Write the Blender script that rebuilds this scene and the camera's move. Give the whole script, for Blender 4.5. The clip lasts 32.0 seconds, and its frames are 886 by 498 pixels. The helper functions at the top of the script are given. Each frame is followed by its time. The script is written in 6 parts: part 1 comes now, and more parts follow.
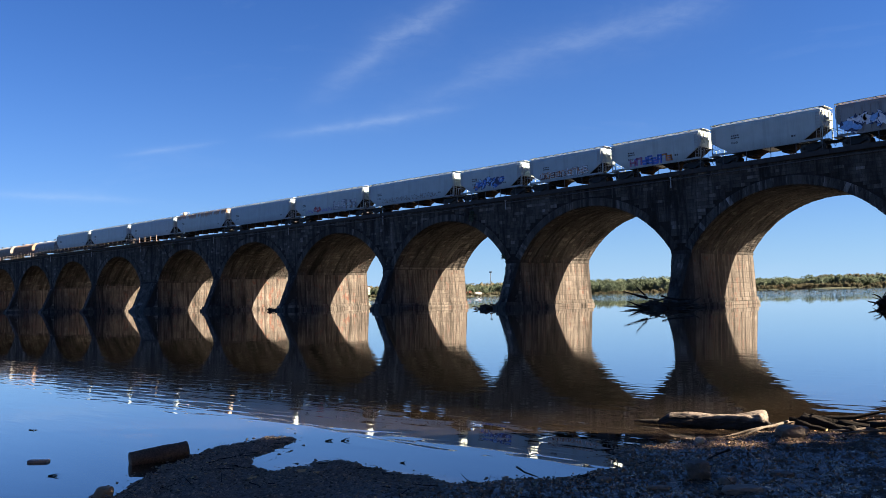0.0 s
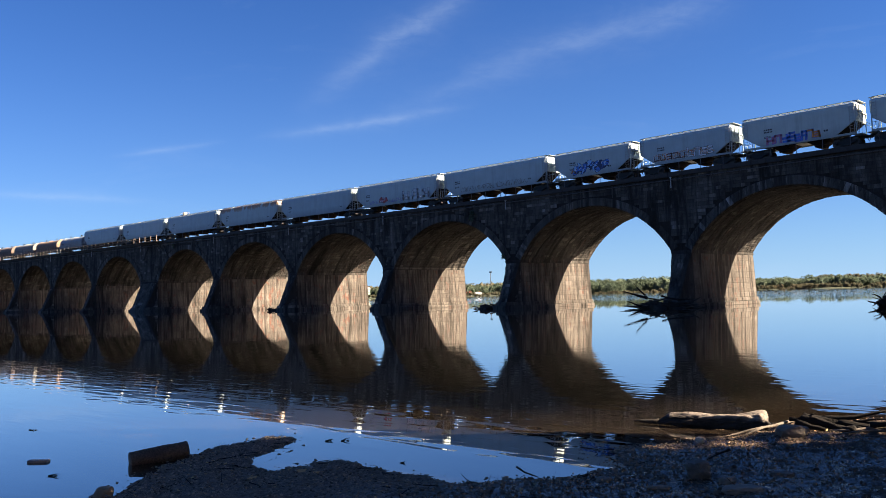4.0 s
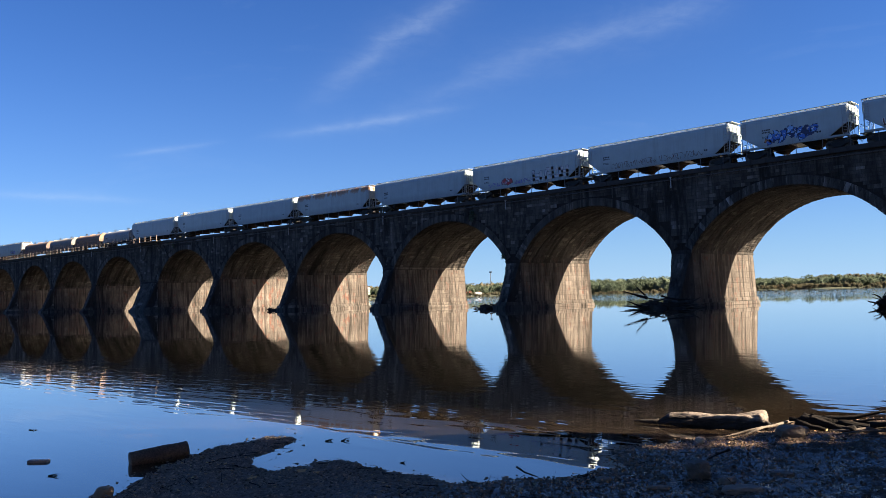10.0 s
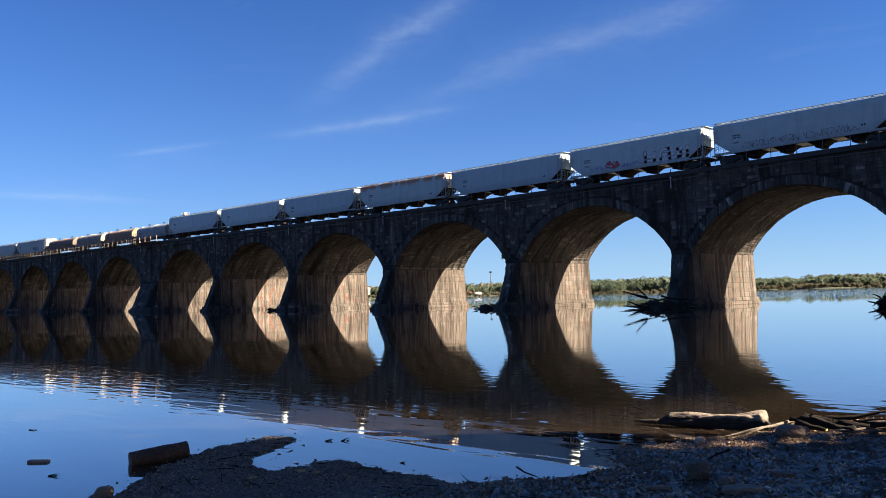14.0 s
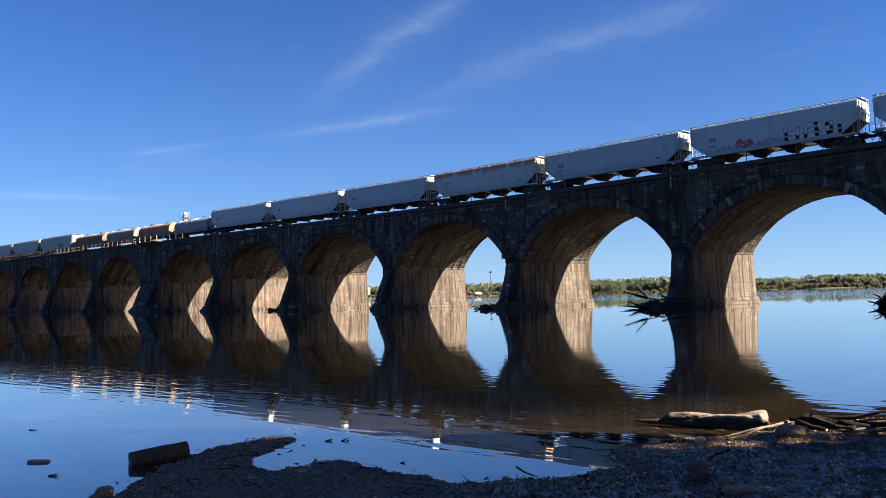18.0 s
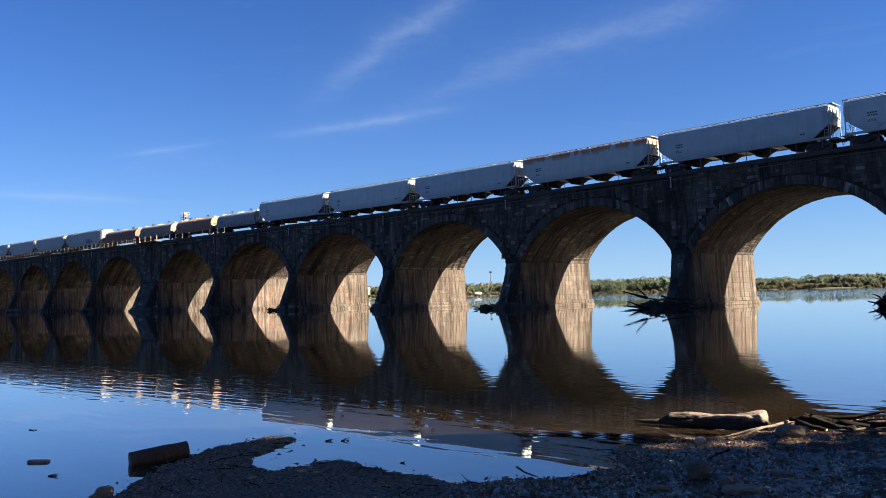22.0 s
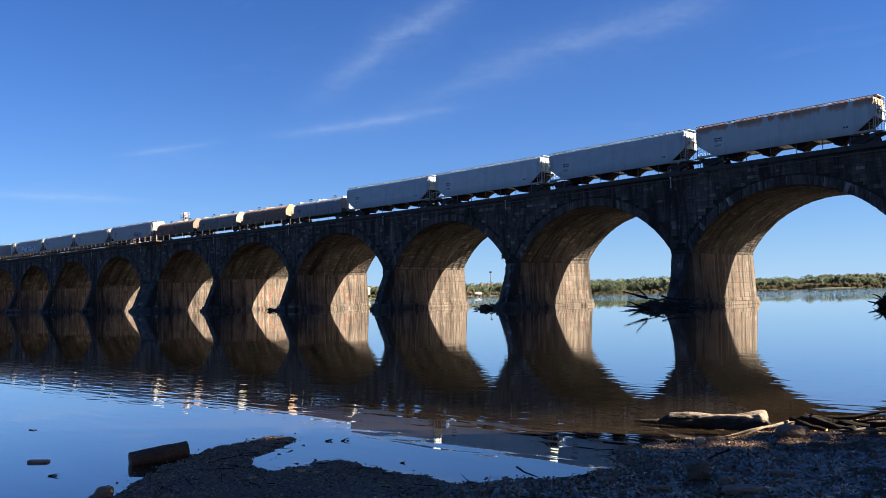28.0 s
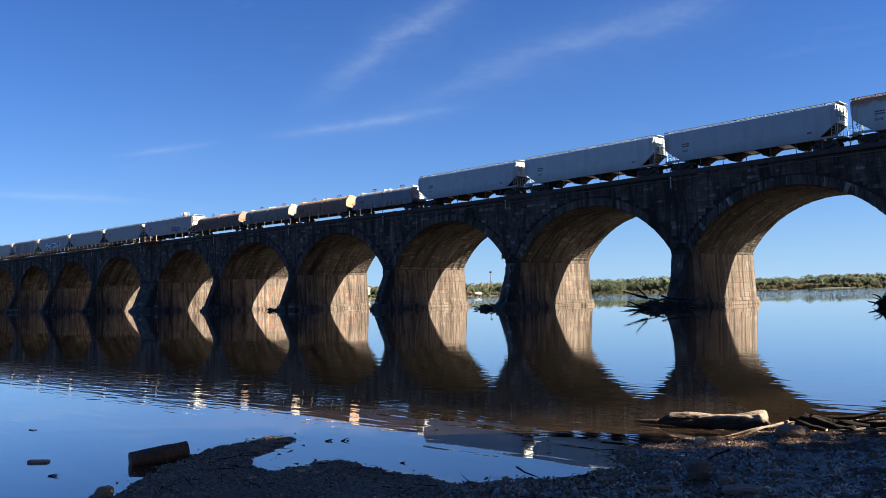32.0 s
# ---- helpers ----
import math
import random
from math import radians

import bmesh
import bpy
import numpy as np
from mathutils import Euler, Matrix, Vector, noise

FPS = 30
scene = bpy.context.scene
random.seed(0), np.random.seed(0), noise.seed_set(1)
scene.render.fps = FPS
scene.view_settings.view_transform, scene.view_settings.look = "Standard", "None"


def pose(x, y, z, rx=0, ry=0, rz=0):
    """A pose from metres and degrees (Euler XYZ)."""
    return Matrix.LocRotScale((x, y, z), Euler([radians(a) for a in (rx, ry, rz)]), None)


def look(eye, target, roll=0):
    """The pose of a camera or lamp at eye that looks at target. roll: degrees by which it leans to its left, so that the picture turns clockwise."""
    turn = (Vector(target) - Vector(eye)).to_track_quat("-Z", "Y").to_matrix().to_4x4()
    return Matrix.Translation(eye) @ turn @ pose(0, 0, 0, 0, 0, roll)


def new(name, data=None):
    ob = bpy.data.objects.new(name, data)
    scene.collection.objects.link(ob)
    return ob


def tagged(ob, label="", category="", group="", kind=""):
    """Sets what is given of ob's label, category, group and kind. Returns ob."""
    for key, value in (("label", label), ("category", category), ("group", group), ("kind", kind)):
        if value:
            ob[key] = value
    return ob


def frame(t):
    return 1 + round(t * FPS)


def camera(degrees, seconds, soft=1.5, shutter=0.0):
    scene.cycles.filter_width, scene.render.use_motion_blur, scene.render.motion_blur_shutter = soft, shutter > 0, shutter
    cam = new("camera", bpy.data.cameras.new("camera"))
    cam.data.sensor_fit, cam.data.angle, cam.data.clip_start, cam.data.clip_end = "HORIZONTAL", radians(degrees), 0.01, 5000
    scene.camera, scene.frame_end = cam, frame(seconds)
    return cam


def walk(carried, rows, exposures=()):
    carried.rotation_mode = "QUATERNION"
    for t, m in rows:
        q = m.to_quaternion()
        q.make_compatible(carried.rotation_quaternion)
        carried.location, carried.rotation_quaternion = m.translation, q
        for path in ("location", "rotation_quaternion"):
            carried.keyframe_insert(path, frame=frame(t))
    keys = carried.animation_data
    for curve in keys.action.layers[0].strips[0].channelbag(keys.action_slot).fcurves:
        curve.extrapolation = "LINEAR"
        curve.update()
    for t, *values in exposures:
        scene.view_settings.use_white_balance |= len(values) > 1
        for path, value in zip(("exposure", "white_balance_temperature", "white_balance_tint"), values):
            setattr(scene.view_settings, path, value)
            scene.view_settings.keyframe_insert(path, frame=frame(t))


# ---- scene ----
# ---------------- camera ----------------
SECONDS = 32.0
EYE = (0.0, 0.0, 1.904)
YAW, PITCH, ROLL = math.radians(44.064), math.radians(3.105), -1.358
AIM = (EYE[0] - math.sin(YAW) * math.cos(PITCH), EYE[1] + math.cos(YAW) * math.cos(PITCH), EYE[2] + math.sin(PITCH))
cam = camera(54.70, SECONDS, soft=0.65)
walk(cam, [(0.0, look(EYE, AIM, ROLL)), (SECONDS, look(EYE, AIM, ROLL))])

# ---------------- sun, sky, exposure ----------------
TO_SUN = Vector((1.65, 1.0, 1.29)).normalized()
SUN_EL = math.asin(TO_SUN.z)
SUN_AZ = math.atan2(TO_SUN.x, TO_SUN.y)
sun_data = bpy.data.lights.new("sun", "SUN")
sun_data.energy, sun_data.angle, sun_data.color = 5.0, math.radians(0.53), (1.0, 0.84, 0.64)
sun = new("sun", sun_data)
sun.matrix_world = look(TO_SUN * 200, (0, 0, 0))
scene.view_settings.exposure = 2.765

world = bpy.data.worlds.new("sky")
scene.world = world
world.use_nodes = True


def sky_nodes():
    nt = world.node_tree
    nt.nodes.clear()
    link = nt.links.new

    def nd(kind, **kw):
        n = nt.nodes.new(kind)
        for k, val in kw.items():
            n.inputs[k].default_value = val
        return n

    def math_node(op, a, b=None, clamp=False):
        n = nt.nodes.new("ShaderNodeMath")
        n.operation, n.use_clamp = op, clamp
        for i, val in enumerate((a, b)):
            if val is None:
                continue
            if isinstance(val, (int, float)):
                n.inputs[i].default_value = val
            else:
                link(val, n.inputs[i])
        return n.outputs[0]

    sky = nt.nodes.new("ShaderNodeTexSky")
    sky.sky_type, sky.sun_disc = "NISHITA", False
    sky.sun_elevation, sky.sun_rotation = SUN_EL, SUN_AZ
    sky.altitude, sky.air_density, sky.dust_density, sky.ozone_density = 100, 1.0, 0.05, 3.0
    coord = nt.nodes.new("ShaderNodeTexCoord").outputs["Generated"]

    def dot(v):
        n = nt.nodes.new("ShaderNodeVectorMath")
        n.operation = "DOT_PRODUCT"
        link(coord, n.inputs[0])
        n.inputs[1].default_value = v
        return n.outputs["Value"]

    def noise_at(scale, stretch, detail, rough, turn=(0, 0, 0)):
        m = nd("ShaderNodeMapping", Scale=stretch, Rotation=turn)
        link(coord, m.inputs["Vector"])
        t = nd("ShaderNodeTexNoise", Scale=scale, Detail=detail, Roughness=rough, Distortion=0.6)
        link(m.outputs[0], t.inputs["Vector"])
        return t.outputs["Fac"]

    # streaks of cirrus: each lies along the great circle through two directions
    wisp = math_node("SUBTRACT", noise_at(7.0, (1, 1, 1.6), 8, 0.62), 0.5)
    fine = noise_at(26.0, (1, 1, 3.0), 7, 0.62)
    total = None
    for a, b, width, gain in (
        ((-0.80, 0.565, 0.205), (-0.635, 0.70, 0.338), 0.0105, 0.16),
        ((-0.77, 0.612, 0.192), (-0.39, 0.865, 0.322), 0.0135, 0.12),
        ((-0.83, 0.530, 0.179), (-0.69, 0.690, 0.210), 0.0042, 0.17),
        ((-0.905, 0.40, 0.155), (-0.85, 0.495, 0.174), 0.0024, 0.11),
        ((-0.965, 0.25, 0.116), (-0.90, 0.42, 0.112), 0.0034, 0.14),
    ):
        va, vb = Vector(a).normalized(), Vector(b).normalized()
        across = va.cross(vb).normalized()
        along = (vb - va).normalized()
        s0, s1 = va.dot(along), vb.dot(along)
        off = math_node("ADD", dot(across), math_node("MULTIPLY", wisp, width * 4.0))
        off = math_node("DIVIDE", off, width)
        band = math_node("DIVIDE", 1.0, math_node("ADD", 1.0, math_node("POWER", math_node("ABSOLUTE", off), 2.2)))
        # fades in and out along its run
        u = math_node("DIVIDE", math_node("SUBTRACT", dot(along), s0), s1 - s0)
        run = math_node("MULTIPLY", math_node("MULTIPLY", u, math_node("SUBTRACT", 1.35, u)), 2.2, True)
        run = math_node("MULTIPLY", run, run)
        one = math_node("MULTIPLY", math_node("MULTIPLY", band, gain), run)
        ahead = math_node("GREATER_THAN", dot((va + vb).normalized()), 0.5)
        one = math_node("MULTIPLY", one, ahead)
        total = one if total is None else math_node("ADD", total, one)
    haze = math_node("MULTIPLY", math_node("SUBTRACT", noise_at(4.0, (1, 1, 5), 8, 0.6), 0.57), 0.25, True)
    total = math_node("ADD", total, haze)
    grain = math_node("ADD", 0.55, math_node("MULTIPLY", math_node("SUBTRACT", fine, 0.3), 1.8, True))
    total = math_node("MULTIPLY", total, grain, True)
    tint = nt.nodes.new("ShaderNodeMix")
    tint.data_type, tint.blend_type = "RGBA", "MULTIPLY"
    tint.inputs["Factor"].default_value = 1.0
    link(sky.outputs[0], tint.inputs["A"])
    tint.inputs["B"].default_value = SKY_TINT
    # pale haze low over the horizon
    low = math_node("POWER", 2.718, math_node("MULTIPLY", math_node("ABSOLUTE", dot((0, 0, 1))), -11.5))
    hazy = nt.nodes.new("ShaderNodeMix")
    hazy.data_type = "RGBA"
    link(math_node("MULTIPLY", low, 0.8), hazy.inputs["Factor"])
    link(tint.outputs["Result"], hazy.inputs["A"])
    hazy.inputs["B"].default_value = (1.47, 2.19, 3.13, 1)
    tint = hazy
    mix = nt.nodes.new("ShaderNodeMix")
    mix.data_type = "RGBA"
    link(total, mix.inputs["Factor"])
    link(tint.outputs["Result"], mix.inputs["A"])
    mix.inputs["B"].default_value = (2.14, 2.55, 3.11, 1)
    bg = nd("ShaderNodeBackground", Strength=SKY_STRENGTH)
    link(mix.outputs["Result"], bg.inputs["Color"])
    out = nt.nodes.new("ShaderNodeOutputWorld")
    link(bg.outputs[0], out.inputs["Surface"])


SKY_STRENGTH = 0.050
SKY_TINT = (0.111, 0.2145, 0.399, 1)
sky_nodes()


# ---------------- materials ----------------
class Mat:
    """A node material under construction."""

    def __init__(self, name, rough=0.8, metal=0.0, spec=0.5):
        self.m = bpy.data.materials.new(name)
        self.m.use_nodes = True
        self.nt = self.m.node_tree
        self.b = self.nt.nodes["Principled BSDF"]
        self.b.inputs["Roughness"].default_value = rough
        self.b.inputs["Metallic"].default_value = metal
        self.b.inputs["Specular IOR Level"].default_value = spec
        self.tc = self.nt.nodes.new("ShaderNodeTexCoord")

    def put(self, value, socket):
        if isinstance(value, bpy.types.NodeSocket):
            self.nt.links.new(value, socket)
        else:
            socket.default_value = value

    def coord(self, kind="Object", scale=(1, 1, 1), rot=(0, 0, 0)):
        m = self.nt.nodes.new("ShaderNodeMapping")
        m.inputs["Scale"].default_value = scale
        m.inputs["Rotation"].default_value = rot
        self.nt.links.new(self.tc.outputs[kind], m.inputs["Vector"])
        return m.outputs[0]

    def noise(self, scale, detail=6, rough=0.6, vec=None, dist=0.0):
        n = self.nt.nodes.new("ShaderNodeTexNoise")
        for k, val in (("Scale", scale), ("Detail", detail), ("Roughness", rough), ("Distortion", dist)):
            n.inputs[k].default_value = val
        self.nt.links.new(vec if vec is not None else self.coord(), n.inputs["Vector"])
        return n.outputs["Fac"]

    def cells(self, scale, vec=None, feature="F1"):
        n = self.nt.nodes.new("ShaderNodeTexVoronoi")
        n.feature = feature
        n.inputs["Scale"].default_value = scale
        self.nt.links.new(vec if vec is not None else self.coord(), n.inputs["Vector"])
        return n

    def ramp(self, fac, *stops):
        r = self.nt.nodes.new("ShaderNodeValToRGB")
        self.nt.links.new(fac, r.inputs[0])
        e = r.color_ramp.elements
        while len(e) < len(stops):
            e.new(0.5)
        for el, (at, col) in zip(e, stops):
            el.position = at
            el.color = (*col, 1) if isinstance(col, tuple) else (col, col, col, 1)
        return r.outputs[0]

    def mix(self, fac, a, b, mode="MIX"):
        n = self.nt.nodes.new("ShaderNodeMix")
        n.data_type, n.blend_type = "RGBA", mode
        self.put(fac, n.inputs["Factor"])
        for val, name in ((a, "A"), (b, "B")):
            if isinstance(val, tuple) and len(val) == 3:
                val = (*val, 1)
            self.put(val, n.inputs[name])
        return n.outputs["Result"]

    def math(self, op, a, b=0.0, clamp=False):
        n = self.nt.nodes.new("ShaderNodeMath")
        n.operation, n.use_clamp = op, clamp
        self.put(a, n.inputs[0])
        self.put(b, n.inputs[1])
        return n.outputs[0]

    def chance(self):
        """A number from 0 to 1 of each loose piece."""
        g = self.nt.nodes.new("ShaderNodeNewGeometry").outputs["Random Per Island"]
        o = self.nt.nodes.new("ShaderNodeObjectInfo").outputs["Random"]
        return self.math("FRACT", self.math("ADD", g, o))

    def color(self, value):
        self.put((*value, 1) if isinstance(value, tuple) else value, self.b.inputs["Base Color"])

    def rough(self, value):
        self.put(value, self.b.inputs["Roughness"])

    def bump(self, height, distance, strength=1.0, under=None):
        n = self.nt.nodes.new("ShaderNodeBump")
        n.inputs["Distance"].default_value = distance
        self.put(strength, n.inputs["Strength"])
        self.nt.links.new(height, n.inputs["Height"])
        if under is not None:
            self.nt.links.new(under, n.inputs["Normal"])
        self.nt.links.new(n.outputs[0], self.b.inputs["Normal"])
        return n.outputs[0]


def stone_material(name, dark, light, pale, soil=0.8, run=(1.5, 1.5, 0.10), iron=0.0):
    """Weathered, soot-streaked sandstone; pieces differ a little, stains run on across them."""
    s = Mat(name, 0.92, spec=0.2)
    where = s.nt.nodes.new("ShaderNodeNewGeometry").outputs["Position"]

    def at(*scale):
        m = s.nt.nodes.new("ShaderNodeMapping")
        m.inputs["Scale"].default_value = scale
        s.nt.links.new(where, m.inputs["Vector"])
        return m.outputs[0]

    c = s.chance()
    big = s.noise(0.22, 5, 0.6, where)
    streak = s.noise(1.0, 7, 0.68, at(*run), 0.5)
    drip = s.noise(1.0, 6, 0.7, at(*(k * 2.7 for k in run)), 0.3)
    chalk = s.noise(1.3, 5, 0.6, at(*(k * 1.3 for k in run)), 0.3)
    grain = s.noise(9.0, 8, 0.7, where)
    base = s.ramp(c, (0.0, dark), (0.35, tuple((a + b) / 2 for a, b in zip(dark, light))), (0.9, light), (1.0, pale))
    base = s.mix(s.ramp(chalk, (0.54, 0.0), (0.70, 0.6)), base, pale)
    if iron:
        base = s.mix(s.math("MULTIPLY", s.ramp(s.noise(0.9, 5, 0.65, at(1, 1, 0.7), 0.8), (0.55, 0.0), (0.68, 1.0)), iron), base, (0.16, 0.062, 0.04))
        lime = s.noise(1.0, 6, 0.7, at(2.3, 2.3, 0.09), 0.4)
        base = s.mix(s.ramp(lime, (0.56, 0.0), (0.68, 0.75)), base, tuple(min(0.5, x * 1.55) for x in pale))
    soot = tuple(x * 0.16 for x in light)
    base = s.mix(s.math("MULTIPLY", s.ramp(streak, (0.45, 0.0), (0.62, 1.0)), soil), base, soot)
    base = s.mix(s.math("MULTIPLY", s.ramp(drip, (0.50, 0.0), (0.66, 1.0)), soil * 0.5), base, soot)
    base = s.mix(0.6, base, s.mix(s.ramp(big, (0.35, 0.0), (0.65, 1.0)), (0.35, 0.33, 0.31), (1, 1, 1)), "MULTIPLY")
    base = s.mix(0.55, base, s.ramp(grain, (0.25, 0.40), (0.75, 1.0)), "MULTIPLY")
    s.color(base)
    s.bump(s.math("ADD", grain, s.math("MULTIPLY", s.noise(2.5, 4, 0.6, where), 1.5)), 0.05, 0.8)
    return s.m


STONE = stone_material("sandstone", (0.108, 0.090, 0.077), (0.132, 0.111, 0.095), (0.168, 0.144, 0.125), 0.92, iron=0.75)
# streaks are stain; base tones sit below STONE's to paint the vaults' shade
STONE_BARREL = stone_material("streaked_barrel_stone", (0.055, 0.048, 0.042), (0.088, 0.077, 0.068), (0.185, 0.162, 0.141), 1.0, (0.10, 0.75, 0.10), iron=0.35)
STONE_FACE = stone_material("sooty_sandstone", (0.08, 0.074, 0.065), (0.135, 0.125, 0.11), (0.30, 0.28, 0.25), 0.9, (0.8, 0.8, 0.10))
STONE_RING = stone_material("chalky_ring_stone", (0.065, 0.06, 0.055), (0.13, 0.124, 0.112), (0.50, 0.49, 0.46), 0.8, (1.5, 1.5, 0.16))
MORTAR = stone_material("mortar", (0.04, 0.034, 0.028), (0.055, 0.046, 0.038), (0.07, 0.06, 0.05), 0.5)


def plain(name, col, rough=0.6, metal=0.0, var=0.25, scale=3.0, relief=0.0, spec=0.5):
    p = Mat(name, rough, metal, spec)
    n = p.noise(scale, 7, 0.65)
    f = p.noise(scale * 9, 4, 0.6)
    lo = tuple(x * (1 - var) for x in col)
    hi = tuple(min(1, x * (1 + var)) for x in col)
    p.color(p.mix(0.3, p.ramp(n, (0.3, lo), (0.7, hi)), p.ramp(f, (0.3, lo), (0.7, hi))))
    p.rough(p.ramp(f, (0.2, max(0.05, rough - 0.15)), (0.8, min(1, rough + 0.15))))
    if relief:
        p.bump(f, relief)
    return p.m


def car_paint(name, col, rust=0.0, grime=0.5, rough=0.45):
    """Enamel of a freight car with run-down grime and rust."""
    p = Mat(name, rough)
    n = p.noise(0.7, 6, 0.6)
    run = p.noise(1.0, 7, 0.7, p.coord("Object", (2.2, 2.2, 0.16)), 0.2)
    spot = p.noise(6.0, 6, 0.7)
    base = p.ramp(n, (0.3, tuple(c * 0.86 for c in col)), (0.7, col))
    base = p.mix(p.math("MULTIPLY", p.ramp(run, (0.46, 0.0), (0.72, 1.0)), grime), base, (0.12, 0.10, 0.085))
    sep = p.nt.nodes.new("ShaderNodeSeparateXYZ")
    p.nt.links.new(p.tc.outputs["Object"], sep.inputs[0])
    # road dirt thrown up on the lower sides
    low = p.nt.nodes.new("ShaderNodeMapRange")
    low.inputs["From Min"].default_value, low.inputs["From Max"].default_value = 2.2, 1.1
    p.nt.links.new(sep.outputs["Z"], low.inputs["Value"])
    base = p.mix(p.math("MULTIPLY", p.math("MULTIPLY", low.outputs[0], spot), 0.75), base, (0.13, 0.095, 0.07))
    if rust:
        top = p.nt.nodes.new("ShaderNodeMapRange")
        top.inputs["From Min"].default_value, top.inputs["From Max"].default_value = 3.35, 4.1
        p.nt.links.new(sep.outputs["Z"], top.inputs["Value"])
        blotch = p.noise(1.0, 5, 0.6, p.coord("Object", (0.75, 0.6, 0.30)))
        hang = p.math("ADD", p.math("MULTIPLY", blotch, 1.1), p.math("MULTIPLY", top.outputs[0], 0.22))
        fac = p.math("MULTIPLY", p.ramp(hang, (0.63, 0.0), (0.70, 1.0)), rust)
        fac = p.math("MULTIPLY", fac, top.outputs[0])
        base = p.mix(fac, base, p.ramp(spot, (0.3, (0.20, 0.075, 0.025)), (0.7, (0.40, 0.19, 0.065))))
    p.color(base)
    p.rough(p.ramp(spot, (0.2, rough - 0.1), (0.8, rough + 0.2)))
    p.bump(spot, 0.004, 0.5)
    return p.m


PAINT_GREY = car_paint("pale_grey_enamel", (0.395, 0.47, 0.48), 0.0, 0.22)
PAINT_WHITE = car_paint("white_enamel", (0.66, 0.65, 0.62), 0.0, 0.35)
PAINT_CREAM = car_paint("cream_grey_enamel", (0.47, 0.52, 0.485), 0.0, 0.25)
PAINT_BLUE = car_paint("blue_grey_enamel", (0.345, 0.42, 0.445), 0.0, 0.2)
PAINT_RUST = car_paint("rust_stained_enamel", (0.385, 0.445, 0.445), 0.9, 0.25)
PAINT_DIRTY = car_paint("dirty_grey_enamel", (0.30, 0.29, 0.28), 0.3, 0.8)
HOOD_DARK = car_paint("slate_grey_hood_paint", (0.165, 0.185, 0.21), 0.0, 0.5, 0.45)
PAINT_SLATE = car_paint("slate_grey_enamel", (0.22, 0.235, 0.25), 0.0, 0.4)
# grime taken down to near black, so the colour holds the underside's shade
GRIME_SHADE = plain("grimy_shaded_slope_sheet", (0.013, 0.012, 0.011), 0.9, 0.0, 0.5, 2.0, 0.0, 0.1)
HOOD_TAN = car_paint("dusty_tan_hood_paint", (0.20, 0.125, 0.08), 0.25, 0.6, 0.7)
HOOD_BROWN = car_paint("rusty_brown_hood_paint", (0.13, 0.085, 0.062), 0.3, 0.65, 0.7)
HOOD_GREY = car_paint("dusty_grey_hood_paint", (0.165, 0.155, 0.135), 0.15, 0.6, 0.6)
STEEL = plain("dirty_black_steel", (0.02, 0.019, 0.018), 0.75, 0.1)
RUSTY = plain("rusty_steel", (0.022, 0.014, 0.010), 0.95, 0.0, 0.4, 5.0, 0.003, 0.08)
WHEEL = plain("worn_wheel_steel", (0.07, 0.06, 0.055), 0.5, 0.6)
GALV = plain("galvanised_steel", (0.34, 0.34, 0.34), 0.45, 0.6)
RAIL_TOP = plain("rail_steel", (0.12, 0.085, 0.065), 0.5, 0.6)
INK = plain("black_stencil_paint", (0.03, 0.03, 0.035), 0.7)
CONCRETE = plain("soot_stained_coping", (0.035, 0.033, 0.031), 0.9, 0.0, 0.35, 1.2, 0.01)
BALLAST = plain("track_ballast", (0.09, 0.083, 0.076), 0.95, 0.0, 0.5, 7.0, 0.05)


def spray(name, col):
    return plain(name, col, 0.55, 0.0, 0.3, 4.0)


SPRAY = {
    "blue": spray("blue_spray_paint", (0.05, 0.16, 0.52)),
    "sky": spray("light_blue_spray_paint", (0.22, 0.42, 0.70)),
    "navy": spray("navy_spray_paint", (0.02, 0.03, 0.10)),
    "pink": spray("pink_spray_paint", (0.40, 0.15, 0.21)),
    "red": spray("red_spray_paint", (0.45, 0.04, 0.05)),
    "violet": spray("violet_spray_paint", (0.16, 0.10, 0.45)),
    "orange": spray("orange_spray_paint", (0.62, 0.22, 0.05)),
    "brown": spray("brown_spray_paint", (0.12, 0.06, 0.05)),
    "white": spray("white_spray_paint", (0.7, 0.7, 0.72)),
    "grey": spray("silver_spray_paint", (0.46, 0.47, 0.49)),
    "black": spray("black_spray_paint", (0.02, 0.02, 0.025)),
}


def wood_material(name, dark, light, sheen=0.75):
    w = Mat(name, sheen, spec=0.15)
    g = w.noise(2.0, 8, 0.65, w.coord("Object", (1.5, 22, 22)), 0.6)
    big = w.noise(3.0, 5, 0.6)
    col = w.ramp(g, (0.25, dark), (0.75, light))
    w.color(w.mix(0.6, col, w.ramp(big, (0.3, 0.35), (0.7, 1.0)), "MULTIPLY"))
    w.bump(g, 0.02, 1.0)
    return w.m


